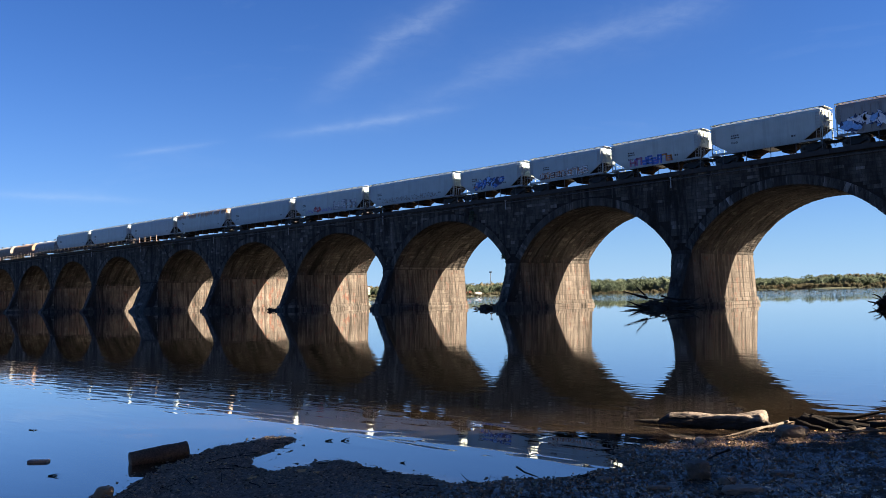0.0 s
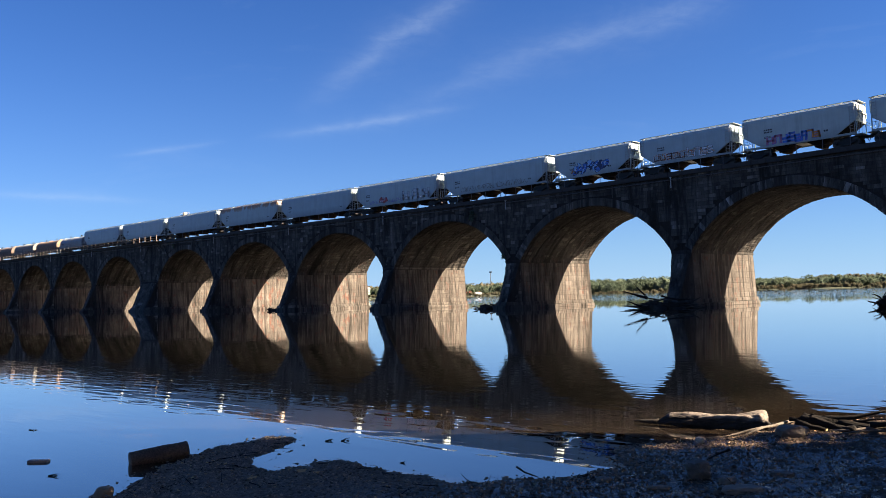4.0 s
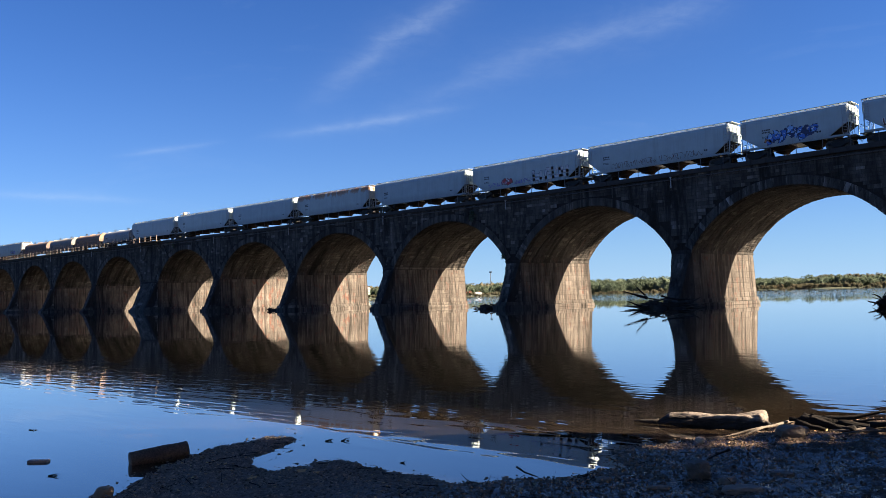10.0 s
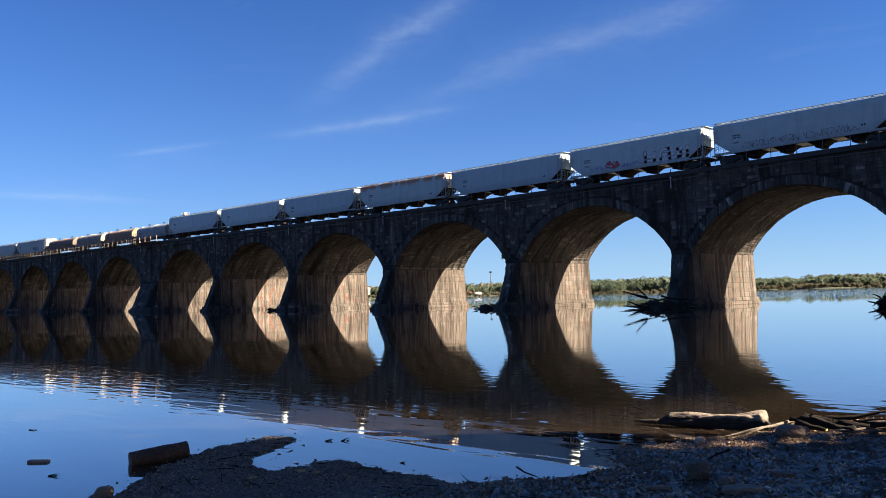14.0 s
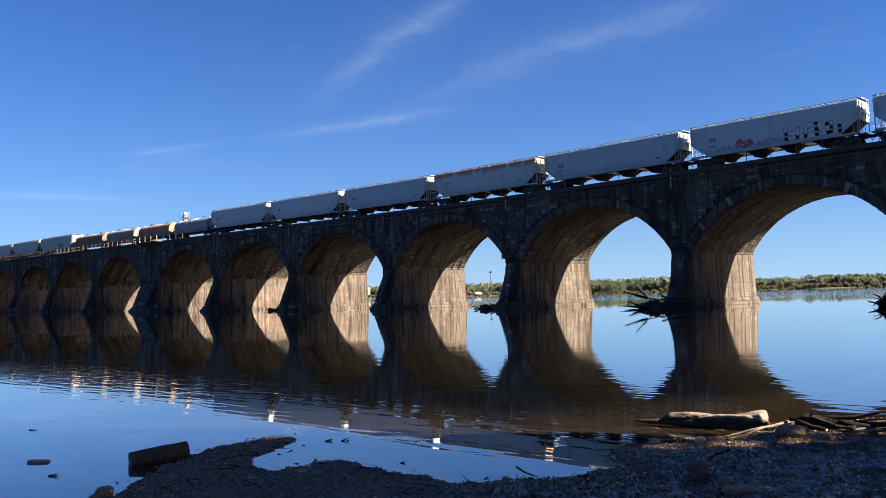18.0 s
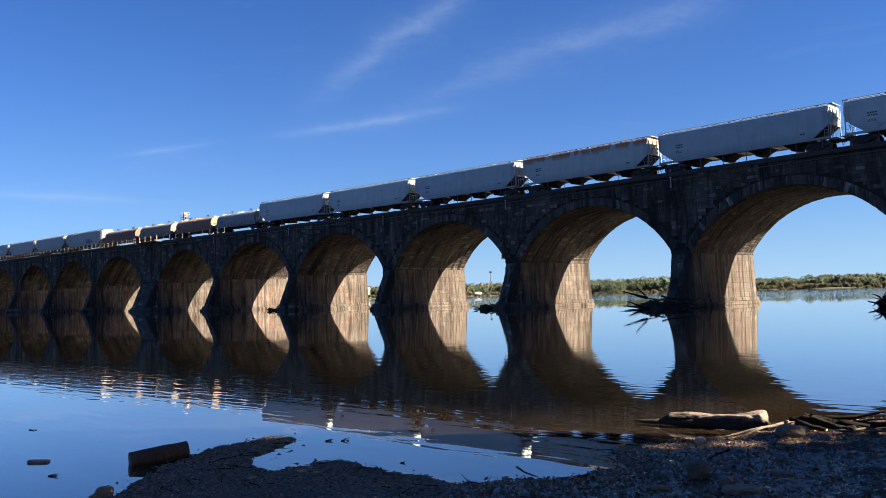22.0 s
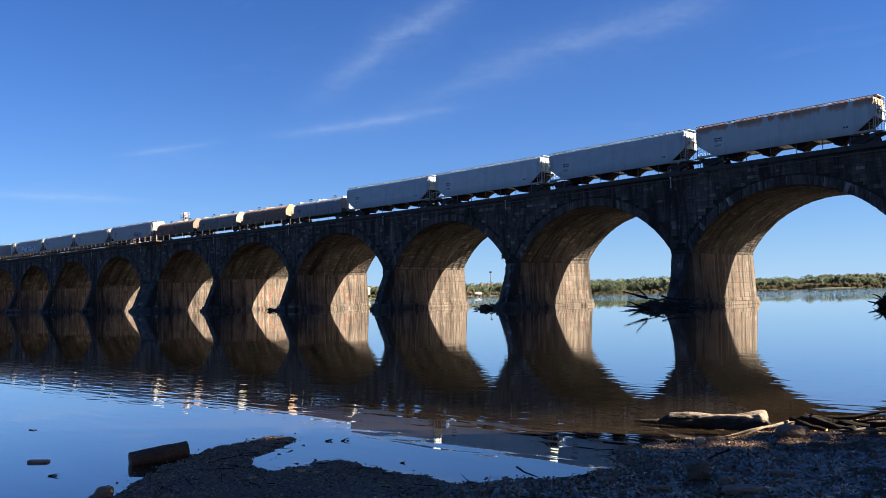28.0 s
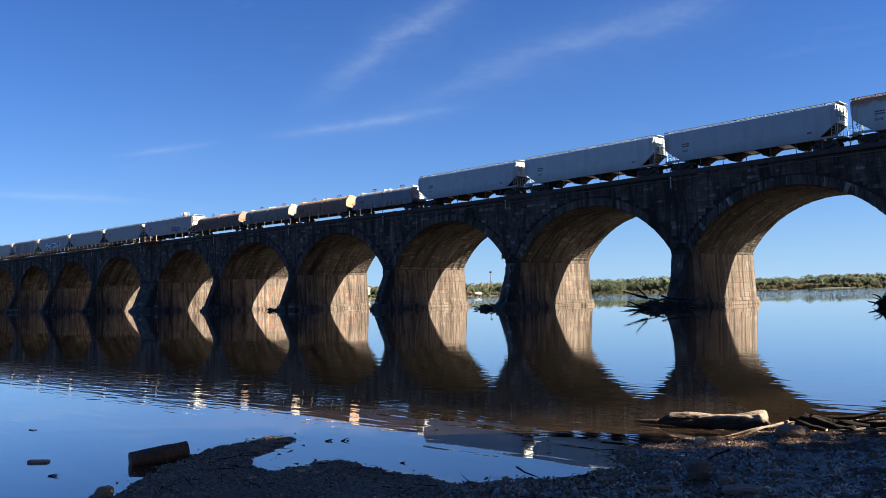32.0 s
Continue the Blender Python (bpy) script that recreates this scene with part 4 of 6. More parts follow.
def hopper(length, paint, outlets, label, group="covered hopper cars", ribs=False, tall=4.48):
    """A covered hopper. Origin on the rail head in the middle; the near side is -y."""
    car = thing("hopper_car", pose(0, 0, -50), label, "freight car", group)
    hl = length / 2 - 0.70
    stretch = (tall - 1.18) / (4.34 - 1.18)
    roof = tall - 4.34
    cut = 1.72 if length > 16 else 1.85
    b = Build()
    rings = []
    for z, back, hw in ((1.18, cut + 0.05, 1.50), (1.30, cut, 1.565), (1.86, cut * 0.5, 1.58), (2.42, 0.05, 1.58), (2.52, 0.0, 1.58), (3.75, 0.0, 1.58), (3.98, 0.0, 1.54), (4.16, 0.02, 1.42), (4.27, 0.06, 1.20), (4.34, 0.10, 0.6)):
        rings.append(loop_at(1.18 + (z - 1.18) * stretch, hl - back, hw, 0.14))
    b.loft(rings)
    # sloping end faces get the colour with their shade painted in
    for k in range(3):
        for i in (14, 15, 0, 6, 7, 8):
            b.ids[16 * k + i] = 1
    body = place("body", b.mesh("body", [paint, GRIME_SHADE]), car)
    # seams of the side sheets
    seams = Build()
    n = int(length / (1.1 if ribs else 2.6))
    for i in range(1, n):
        x = -hl + cut + (2 * hl - 2 * cut) * i / n
        w, d = (0.05, 0.09) if ribs else (0.02, 0.007)
        for s in (-1, 1):
            seams.box(x - w, x + w, min(s * 1.575, s * (1.575 + d)), max(s * 1.575, s * (1.575 + d)), 1.34, 3.9)
    place("side_ribs" if ribs else "side_seams", seams.mesh("side_ribs", paint), body)["kind"] = "stuff"
    sill = Build()
    for s in (-1, 1):
        sill.box(-hl, hl, s * 1.54 - 0.04, s * 1.54 + 0.04, 1.08, 1.30, 0.015)
    place("side_sill", sill.mesh("side_sill", paint), car)
    for s in (-1, 1):
        stub = sorted((s * (length / 2 - 0.5), s * (length / 2 - 3.4)))
        place("stub_sill", Build().box(*stub, -0.3, 0.3, 0.72, 1.12, 0.02).mesh("stub_sill", STEEL), car)
    # end frames: corner posts, cross beam, platform
    for s in (-1, 1):
        e = Build()
        for y in (-1.45, 1.45):
            e.box(s * (hl - 0.03) - 0.035, s * (hl - 0.03) + 0.035, y - 0.035, y + 0.035, 1.1, 2.62 + roof * 0.5)
        e.box(s * hl - 0.35, s * hl + 0.55, -1.5, 1.5, 1.02, 1.12, 0.01)
        e.tube((s * (hl + 0.5), -1.45, 1.1), (s * (hl + 0.5), -1.45, 2.1), 0.022, n=6)
        e.tube((s * (hl + 0.5), 1.45, 1.1), (s * (hl + 0.5), 1.45, 2.1), 0.022, n=6)
        e.tube((s * (hl + 0.5), -1.45, 2.1), (s * (hl + 0.5), 1.45, 2.1), 0.022, n=6)
        ef = place("end_frame", e.mesh("end_frame", paint), car)
        # stiffeners of the upper end sheet and the cross-over board above it
        top = 4.0 + roof
        for y in (-1.38, -0.5, 0.5, 1.38):
            xe = s * (hl + 0.02)
            rib = Build().box(xe - 0.06, xe + 0.06, y - 0.045, y + 0.045, 2.95, top, 0.01)
            place("end_stiffener", rib.mesh("end_stiffener", paint), ef)
        beam = Build().box(s * hl - 0.05, s * hl + 0.12, -1.42, 1.42, 3.38, 3.52, 0.02)
        place("end_beam", beam.mesh("end_beam", paint), ef)
        board = Build().box(s * hl - 0.2, s * hl + 0.22, -1.15, 1.15, roof + 4.37, roof + 4.42)
        for y in (-1.1, 1.1):
            board.tube((s * (hl + 0.2), y, roof + 4.38), (s * (hl + 0.02), y * 1.2, 3.45), 0.02, n=5)
        place("crossover_board", board.mesh("crossover_board", GALV), ef)
        place("ladder", LADDER, ef, pose(s * (hl + 0.12), -1.22 * s, 1.15))
        place("ladder", LADDER, ef, pose(s * (hl - 0.35), -1.63 , 1.15, 0, 0, 90))
        if s < 0:
            wheel = Build()
            for i in range(12):
                t0, t1 = math.tau * i / 12, math.tau * (i + 1) / 12
                wheel.tube((0, 0.28 * math.cos(t0), 0.28 * math.sin(t0)), (0, 0.28 * math.cos(t1), 0.28 * math.sin(t1)), 0.02, n=5)
            wheel.tube((0, -0.28, 0), (0, 0.28, 0), 0.015, n=5)
            place("brake_wheel", wheel.mesh("brake_wheel", STEEL), ef, pose(s * (hl + 0.18), 0.6, 2.4))
    # hopper outlets
    span = 2 * (hl - cut) - 0.6
    pitch = span / outlets
    for i in range(outlets):
        cx = -span / 2 + pitch * (i + 0.5)
        o = Build()
        r1 = [Vector((cx + x, y, 1.22)) for x, y in ((-pitch * 0.34, -1.4), (pitch * 0.34, -1.4), (pitch * 0.34, 1.4), (-pitch * 0.34, 1.4))]
        r0 = [Vector((cx + x, y, 0.62)) for x, y in ((-0.34, -1.05), (0.34, -1.05), (0.34, 1.05), (-0.34, 1.05))]
        r00 = [Vector((cx + x, y, 0.46)) for x, y in ((-0.34, -1.05), (0.34, -1.05), (0.34, 1.05), (-0.34, 1.05))]
        o.loft([r00, r0, r1])
        o.tube((cx, -1.3, 0.52), (cx, 1.3, 0.52), 0.09, n=8)
        place("outlet", o.mesh("outlet", RUSTY), car)
    # roof: trough hatches and running boards
    n_h = 4 if length > 16 else 3
    for i in range(n_h):
        cx = -hl + 2 * hl * (i + 0.5) / n_h
        h = Build().box(cx - hl / n_h * 0.86, cx + hl / n_h * 0.86, -0.33, 0.33, roof + 4.33, roof + 4.45, 0.03)
        place("roof_hatch", h.mesh("roof_hatch", paint), car)
    for s in (-1, 1):
        r = Build().box(-hl + 0.1, hl - 0.1, s * 0.95 - 0.2, s * 0.95 + 0.2, roof + 4.40, roof + 4.44)
        for i in range(int(length / 1.6)):
            x = -hl + 0.6 + 1.6 * i
            if x > hl - 0.2:
                break
            r.box(x - 0.03, x + 0.03, s * 0.95 - 0.25, s * 0.95 + 0.25, roof + 4.20, roof + 4.40)
        place("running_board", r.mesh("running_board", GALV), car)
    running_gear(car, length, 2.25 if length > 16 else 2.0)
    bars(car, "reporting_mark", -hl + cut + 0.5, 3.05, ((0.15, 4), (0.15, 6)), 0.95, INK)
    bars(car, "data_stencil", -hl + cut + 0.5, 2.3, ((0.05, 3), (0.05, 4), (0.05, 3)), 0.8, INK)
    bars(car, "data_panel", hl - cut - 1.3, 2.0, ((0.18, 2),), 0.5, INK)
    return car


def coil_car(length, paint, label):
    """A steel-coil car: low flat-sided frame under two round-topped hoods."""
    car = thing("coil_car", pose(0, 0, -50), label, "freight car", "covered coil cars")
    hl = length / 2 - 0.75
    for s in (-1, 1):
        y = s * 1.47
        skirt = Build().box(-hl, hl, y - 0.04, y + 0.04, 0.98, 1.74, 0.015).box(-hl, hl, y - 0.09, y + 0.09, 1.68, 1.78, 0.01).box(-hl, hl, y - 0.09, y + 0.09, 0.93, 1.03, 0.01)
        side = place("side_frame", skirt.mesh("side_frame", paint), car)
        stakes = Build()
        n = int(length / 1.25)
        for i in range(n + 1):
            x = -hl + 0.08 + (2 * hl - 0.16) * i / n
            stakes.box(x - 0.05, x + 0.05, min(s * 1.5, s * 1.6), max(s * 1.5, s * 1.6), 0.98, 1.72)
        tagged(place("stakes", stakes.mesh("stakes", paint), side), kind="stuff")
    place("floor", Build().box(-hl, hl, -1.42, 1.42, 0.96, 1.10, 0.01).mesh("floor", STEEL), car)
    half = (hl * 2 - 0.9) / 2
    outline = [(-1.44, 1.70), (-1.44, 2.38)] + [(1.44 * math.cos(math.radians(a)), 2.38 + 1.30 * math.sin(math.radians(a))) for a in range(168, 0, -12)] + [(1.44, 2.38), (1.44, 1.70)]
    for h in (-1, 1):
        cx = h * (half / 2 + 0.04)
        x0, x1 = cx - half / 2, cx + half / 2
        shell = place("hood", Build().loft([[Vector((x, y, z)) for y, z in outline] for x in (x0, x1)]).mesh("hood", paint), car)
        for i in range(5):
            bx = x0 + 0.06 + (half - 0.12) * i / 4
            grown = [(y * 1.012, z + (0.015 if z > 2.0 else 0.0)) for y, z in outline]
            place("hood_band", Build().loft([[Vector((x, y, z)) for y, z in grown] for x in (bx - 0.03, bx + 0.03)]).mesh("hood_band", paint), shell)
        for s in (-1, 1):
            rail = Build().tube((x0 + 0.1, s * 1.475, 2.30), (x1 - 0.1, s * 1.475, 2.30), 0.03, n=6)
            place("side_rail", rail.mesh("side_rail", paint), shell)
        # lifting hoop and guide posts on the crown
        hoop = Build()
        for a, c in (((cx - 0.62, 3.66), (cx - 0.42, 4.12)), ((cx - 0.42, 4.12), (cx + 0.42, 4.12)), ((cx + 0.42, 4.12), (cx + 0.62, 3.66)), ((cx - 0.2, 4.12), (cx, 3.66)), ((cx, 3.66), (cx + 0.2, 4.12))):
            hoop.tube((a[0], 0, a[1]), (c[0], 0, c[1]), 0.045, n=6)
        place("lifting_hoop", hoop.mesh("lifting_hoop", STEEL), shell)
        for px in (x0 + 0.5, x1 - 0.5):
            place("guide_post", Build().box(px - 0.06, px + 0.06, -0.5, 0.5, 3.60, 3.84, 0.02).mesh("guide_post", paint), shell)
    for s in (-1, 1):
        deck = Build().box(s * (length / 2 - 0.85) - 0.45, s * (length / 2 - 0.85) + 0.45, -1.5, 1.5, 1.02, 1.12, 0.01)
        place("end_platform", deck.mesh("end_platform", STEEL), car)
        rail = Build()
        for y in (-1.42, -0.5, 0.5, 1.42):
            rail.tube((s * (length / 2 - 0.48), y, 1.1), (s * (length / 2 - 0.48), y, 2.15), 0.025, n=6)
        rail.tube((s * (length / 2 - 0.48), -1.42, 2.15), (s * (length / 2 - 0.48), 1.42, 2.15), 0.025, n=6)
        place("end_rail", rail.mesh("end_rail", GALV), car)
    place("centre_sill", Build().box(-length / 2 + 0.5, length / 2 - 0.5, -0.3, 0.3, 0.66, 0.96, 0.02).mesh("centre_sill", STEEL), car)
    running_gear(car, length, 2.0)
    bars(car, "reporting_mark", -hl * 0.78, 2.25, ((0.2, 4), (0.2, 6)), 1.1, INK, -1.462)
    return car


SPEED = 4.2
CARS = []          # thing, place of its middle at the start


def couple(car, right, left):
    CARS.append((car, (right + left) / 2))


ends = [-15.0, -31.6, -45.1, -58.2, -71.0, -83.6, -103.6, -123.2, -144.1, -164.5, -185.3, -206.2, -226.6, -241.9, -257.9, -273.9, -291.4, -313.0, -332.8, -352.5, -372.7, -391.7, -411.0]


def make_train():
    def ln(i):
        return ends[i] - ends[i + 1]

    cars = []
    c = hopper(ln(0), PAINT_DIRTY, 3, "weathered grey ribbed hopper car covered in graffiti", ribs=True)
    graffiti(c, -6.5, 5.5, 1.5, 3.1, ("white", "sky", "navy"), 6, 11, -1.69)
    cars.append(c)
    cars.append(hopper(ln(1), PAINT_CREAM, 2, "short cream-grey covered hopper car with rounded sides", tall=4.53))
    c = hopper(ln(2), PAINT_CREAM, 2, "short cream-grey hopper car with violet and red graffiti")
    block_letters(c, -3.3, -1.6, 1.35, 2.3, "pink", "violet", 2, 12, thick=0.2)
    block_letters(c, -1.5, 1.0, 1.35, 2.25, "blue", "violet", 4, 121, thick=0.18)
    block_letters(c, 1.0, 2.4, 1.4, 2.3, "orange", "blue", 2, 122, thick=0.18)
    cars.append(c)
    c = hopper(ln(3), PAINT_GREY, 2, "short grey hopper car with dark brown graffiti")
    block_letters(c, -3.9, 0.2, 1.45, 2.35, "brown", "white", 5, 13, thick=0.16)
    block_letters(c, 0.4, 3.6, 1.45, 2.5, "white", "black", 4, 131, thick=0.16)
    tag_lines(c, -3.6, 3.2, 1.5, 2.3, SPRAY["orange"], 132, -1.594)
    cars.append(c)
    c = hopper(ln(4), PAINT_GREY, 2, "short grey hopper car with bright blue graffiti")
    graffiti(c, -2.6, 2.4, 1.4, 2.95, ("blue", "navy", "sky", "blue", "navy"), 8, 14)
    graffiti(c, -3.0, -2.3, 1.45, 2.0, ("orange", "brown"), 1, 15)
    cars.append(c)
    cars.append(hopper(ln(5), PAINT_GREY, 4, "long pale grey covered hopper car with faded scrawls", tall=4.65))
    tag_lines(cars[-1], -6.0, 5.5, 1.45, 2.1, SPRAY["brown"], 16)
    c = hopper(ln(6), PAINT_GREY, 4, "long pale grey hopper car with pink and outlined graffiti", tall=4.71)
    graffiti(c, -3.6, -2.0, 1.55, 2.4, ("pink", "red", "brown"), 2, 17)
    block_letters(c, 1.7, 7.4, 1.6, 2.8, "grey", "navy", 5, 18, thick=0.34)
    tag_lines(c, -1.0, 1.4, 1.5, 2.3, SPRAY["grey"], 181)
    tag_lines(c, -6.2, 1.6, 1.5, 2.0, SPRAY["violet"], 19)
    cars.append(c)
    cars.append(hopper(ln(7), PAINT_BLUE, 4, "long blue-grey covered hopper car", tall=4.69))
    cars.append(hopper(ln(8), PAINT_RUST, 4, "long grey hopper car with rust stains along the roof edge", tall=4.69))
    cars.append(hopper(ln(9), PAINT_BLUE, 4, "long plain blue-grey covered hopper car", tall=4.69))
    cars.append(hopper(ln(10), PAINT_GREY, 4, "long grey covered hopper car with small stencils", tall=4.69))
    cars.append(hopper(ln(11), PAINT_BLUE, 4, "long smooth blue-grey covered hopper car", tall=4.67))
    cars.append(coil_car(ln(12), HOOD_DARK, "slate grey coil car with two rounded steel hoods"))
    cars.append(coil_car(ln(13), HOOD_TAN, "dusty tan coil car with stained rounded hoods"))
    cars.append(coil_car(ln(14), HOOD_GREY, "dusty grey coil car with rounded hoods and lifting hoops"))
    cars.append(coil_car(ln(15), HOOD_BROWN, "dusty brown coil car with stained rounded hoods"))
    c = hopper(ln(16), PAINT_SLATE, 4, "blue-grey covered hopper car with dark graffiti patch", tall=4.46)
    graffiti(c, 2.0, 5.0, 1.5, 2.6, ("navy", "violet", "black"), 4, 20)
    cars.append(c)
    cars.append(hopper(ln(17), PAINT_SLATE, 4, "long grey covered hopper car", tall=4.41))
    cars.append(hopper(ln(18), PAINT_SLATE, 4, "long dull grey covered hopper car", tall=4.41))
    c = hopper(ln(19), PAINT_SLATE, 4, "grey covered hopper car with large white and navy graffiti")
    graffiti(c, -4.5, 4.5, 1.5, 3.0, ("navy", "sky", "white"), 6, 21)
    cars.append(c)
    c = hopper(ln(20), PAINT_DIRTY, 3, "patchy grey ribbed hopper car", ribs=True)
    cars.append(c)
    cars.append(hopper(ln(21), PAINT_DIRTY, 3, "dark weathered hopper car"))
    for i, c in enumerate(cars):
        couple(c, ends[i], ends[i + 1])


make_train()


def car_rows(start):
    rows = []
    for i in range(17):
        t = SECONDS * i / 16
        x = start + SPEED * t
        climb = -math.degrees(math.atan((deck_z(x + 4) - deck_z(x - 4)) / 8))
        rows.append((t, pose(x, TRACK_Y, deck_z(x) + RAIL_H, 0, climb, 0)))
    return rows


# ---------------- far bank ----------------
def az_point(az, r):
    t = math.radians(az)
    return r * math.sin(t), r * math.cos(t)


def leaf_cloud(b, rng, centre, radii, n, size, lumps=9, lobe=(0.32, 0.55), skin=0.72):
    """Small leaf clumps scattered over overlapping lobes of a crown."""
    rs = np.random.RandomState(rng.randrange(1 << 30))

    def ways(m):
        v = rs.normal(size=(m, 3))
        return v / np.linalg.norm(v, axis=1, keepdims=True)

    at = ways(lumps) * rs.uniform(0.25, 0.72, (lumps, 1))
    size_of = rs.uniform(*lobe, lumps)
    pick = rs.randint(0, lumps, n)
    d = ways(n) * (size_of[pick] * rs.uniform(skin, 1.05, n))[:, None] + at[pick]
    p = np.array(centre) + d * np.array(radii)
    s = (size * rs.uniform(0.6, 1.4, n))[:, None]
    u, w = ways(n), ways(n)
    w = np.cross(u, w)
    w /= np.linalg.norm(w, axis=1, keepdims=True) + 1e-9
    k = np.cross(u, w) * s * 0.25
    quads = np.stack([p - u * s - w * s * 0.6, p + u * s * 0.2 - w * s + k, p + u * s + w * s * 0.5, p - u * s * 0.3 + w * s + k], 1).reshape(-1, 3)
    first = len(b.v)
    b.v += [tuple(q) for q in quads.tolist()]
    b.f += [(first + 4 * i, first + 4 * i + 1, first + 4 * i + 2, first + 4 * i + 3) for i in range(n)]
    b.ids += [0] * n


def ico(b, rng, centre, radii, lump=0.25):
    me = bmesh.new()
    bmesh.ops.create_icosphere(me, subdivisions=2, radius=1.0)
    ph = rng.uniform(0, 99)
    vs = []
    for v in me.verts:
        k = 1 + lump * noise.noise(v.co * 1.9 + Vector((ph, 0, 0)))
        vs.append((centre[0] + v.co.x * radii[0] * k, centre[1] + v.co.y * radii[1] * k, centre[2] + v.co.z * radii[2] * k))
    b.add(vs, [tuple(v.index for v in f.verts) for f in me.faces])
    me.free()


def far_woods(name, az0, az1, r0, r1, count, high, mat, label, seed, leaves=620):
    rng = random.Random(seed)
    b = Build()
    spots = []
    for i in range(count):
        az = az0 + (az1 - az0) * (i + rng.uniform(0, 1)) / count
        r = rng.uniform(r0, r1)
        x, y = az_point(az, r)
        spots.append((x, y, high * rng.uniform(0.72, 1.08), rng.uniform(0.40, 0.66)))
    zs = ground_height([s[0] for s in spots], [s[1] for s in spots])
    for (x, y, h, wide), z in zip(spots, zs):
        w = h * wide
        b.tube((x, y, z - 0.5), (x, y, z + h * 0.5), 0.35, 0.2, 5)
        ico(b, rng, (x, y, z + h * 0.48), (w * 0.6, w * 0.6, h * 0.38), 0.9)
        leaf_cloud(b, rng, (x, y, z + h * 0.52), (w * 1.1, w * 1.1, h * 0.5), leaves if h > 6 else leaves // 3, 0.50, 6, (0.45, 0.66), 0.85)
    tagged(place(name, b.mesh(name, mat)), label, "woods", kind="stuff")


far_woods("far_woods", -35.5, -26.0, 930, 1010, 95, 15.5, LEAF, "dense green riverside woods on the far bank", 31)
far_woods("far_woods", -26.0, -15.0, 930, 1010, 105, 11, LEAF, "low dense green woods on the far bank", 38)
far_woods("far_woods", -35.5, -26.0, 1020, 1130, 85, 15, LEAF, "dense green woods rising behind the far bank", 32)
far_woods("far_woods", -26.0, -15.0, 1020, 1130, 90, 9, LEAF, "green woods rising behind the far bank", 39)
far_woods("autumn_woods", -35.5, -15.0, 905, 930, 130, 4.5, LEAF_RUSSET, "low olive and russet bushes along the far shore", 33)
far_woods("far_woods", -53.0, -37.5, 1120, 1200, 120, 14, LEAF, "green and russet trees along the far shore", 34)
far_woods("autumn_woods", -53.0, -37.5, 1010, 1090, 110, 4.5, LEAF_RUSSET, "low russet bushes and reeds along the far shore", 35)
far_woods("far_woods", -53.0, -37.5, 1320, 1450, 110, 17, LEAF_RUSSET, "hazy autumn trees on the slope behind the far shore", 36, 300)
far_woods("far_woods", -28.0, -15.0, 1900, 2100, 90, 10, LEAF_RUSSET, "hazy autumn woods on the far hills", 37, 250)

HOUSE_WHITE = plain("white_house_wall", (0.46, 0.46, 0.45), 0.8, 0, 0.1)
HOUSE_GREEN = plain("pale_green_house_wall", (0.33, 0.43, 0.355), 0.8, 0, 0.1)
ROOF_RED = plain("red_brown_roof", (0.22, 0.066, 0.045), 0.85, 0, 0.3)
ROOF_GREY = plain("grey_roof", (0.22, 0.22, 0.23), 0.85, 0, 0.3)
PANE = plain("dark_window_pane", (0.03, 0.035, 0.04), 0.15, 0, 0.2)


def far_house(az, r, w, d, h, wall, roofing, turn, label, storeys=2, lift=0.0):
    x, y = az_point(az, r)
    z = float(ground_height([x], [y])[0]) + lift
    ho = thing("house", pose(x, y, z, 0, 0, -az + turn), label, "house", "houses on the far bank")
    place("wall", Build().box(-w / 2, w / 2, -d / 2, d / 2, -2, h, 0.02).mesh("wall", wall), ho)
    e = 0.5
    rb = Build().loft([[Vector((sx, -d / 2 - e, h - 0.1)), Vector((sx, d / 2 + e, h - 0.1)), Vector((sx, 0, h + d * 0.32))] for sx in (-w / 2 - e, w / 2 + e)])
    place("roof", rb.mesh("roof", roofing), ho)
    n = max(2, int(w / 3))
    for s in range(storeys):
        for i in range(n):
            cx = -w / 2 + w * (i + 0.5) / n
            zz = 1.0 + s * h / storeys
            win = place("window", Build().box(cx - 0.65, cx + 0.65, -d / 2 - 0.06, -d / 2 + 0.02, zz, zz + 1.4).mesh("window", wall), ho)
            place("pane", Build().box(cx - 0.52, cx + 0.52, -d / 2 - 0.075, -d / 2 - 0.03, zz + 0.12, zz + 1.28).mesh("pane", PANE), win)
    place("chimney", Build().box(w * 0.2, w * 0.2 + 0.9, -0.4, 0.5, h, h + d * 0.32 + 1.2, 0.03).mesh("chimney", ROOF_RED), ho)


far_house(-49.25, 1072, 9, 8, 10.5, HOUSE_GREEN, ROOF_GREY, 8, "pale green two-storey house by the far shore")
far_house(-42.45, 1078, 8, 6, 2.6, HOUSE_WHITE, ROOF_RED, -14, "low white house with a red-brown roof by the far shore", 1, 0.6)
far_house(-41.78, 1070, 7.5, 5, 2.4, HOUSE_WHITE, ROOF_GREY, 20, "small white shed by the far shore", 1, 0.3)

mx, my = az_point(-40.93, 1250)
mast = thing("floodlight_mast", pose(mx, my, float(ground_height([mx], [my])[0])), "tall thin grey floodlight mast above the trees", "mast")
place("pole", Build().tube((0, 0, -1), (0, 0, 31), 0.55, 0.35, 8).mesh("pole", RAILING), mast)
place("lamp_frame", Build().box(-2.4, 2.4, -0.3, 0.3, 30.6, 32.4, 0.05).mesh("lamp_frame", RAILING), mast)


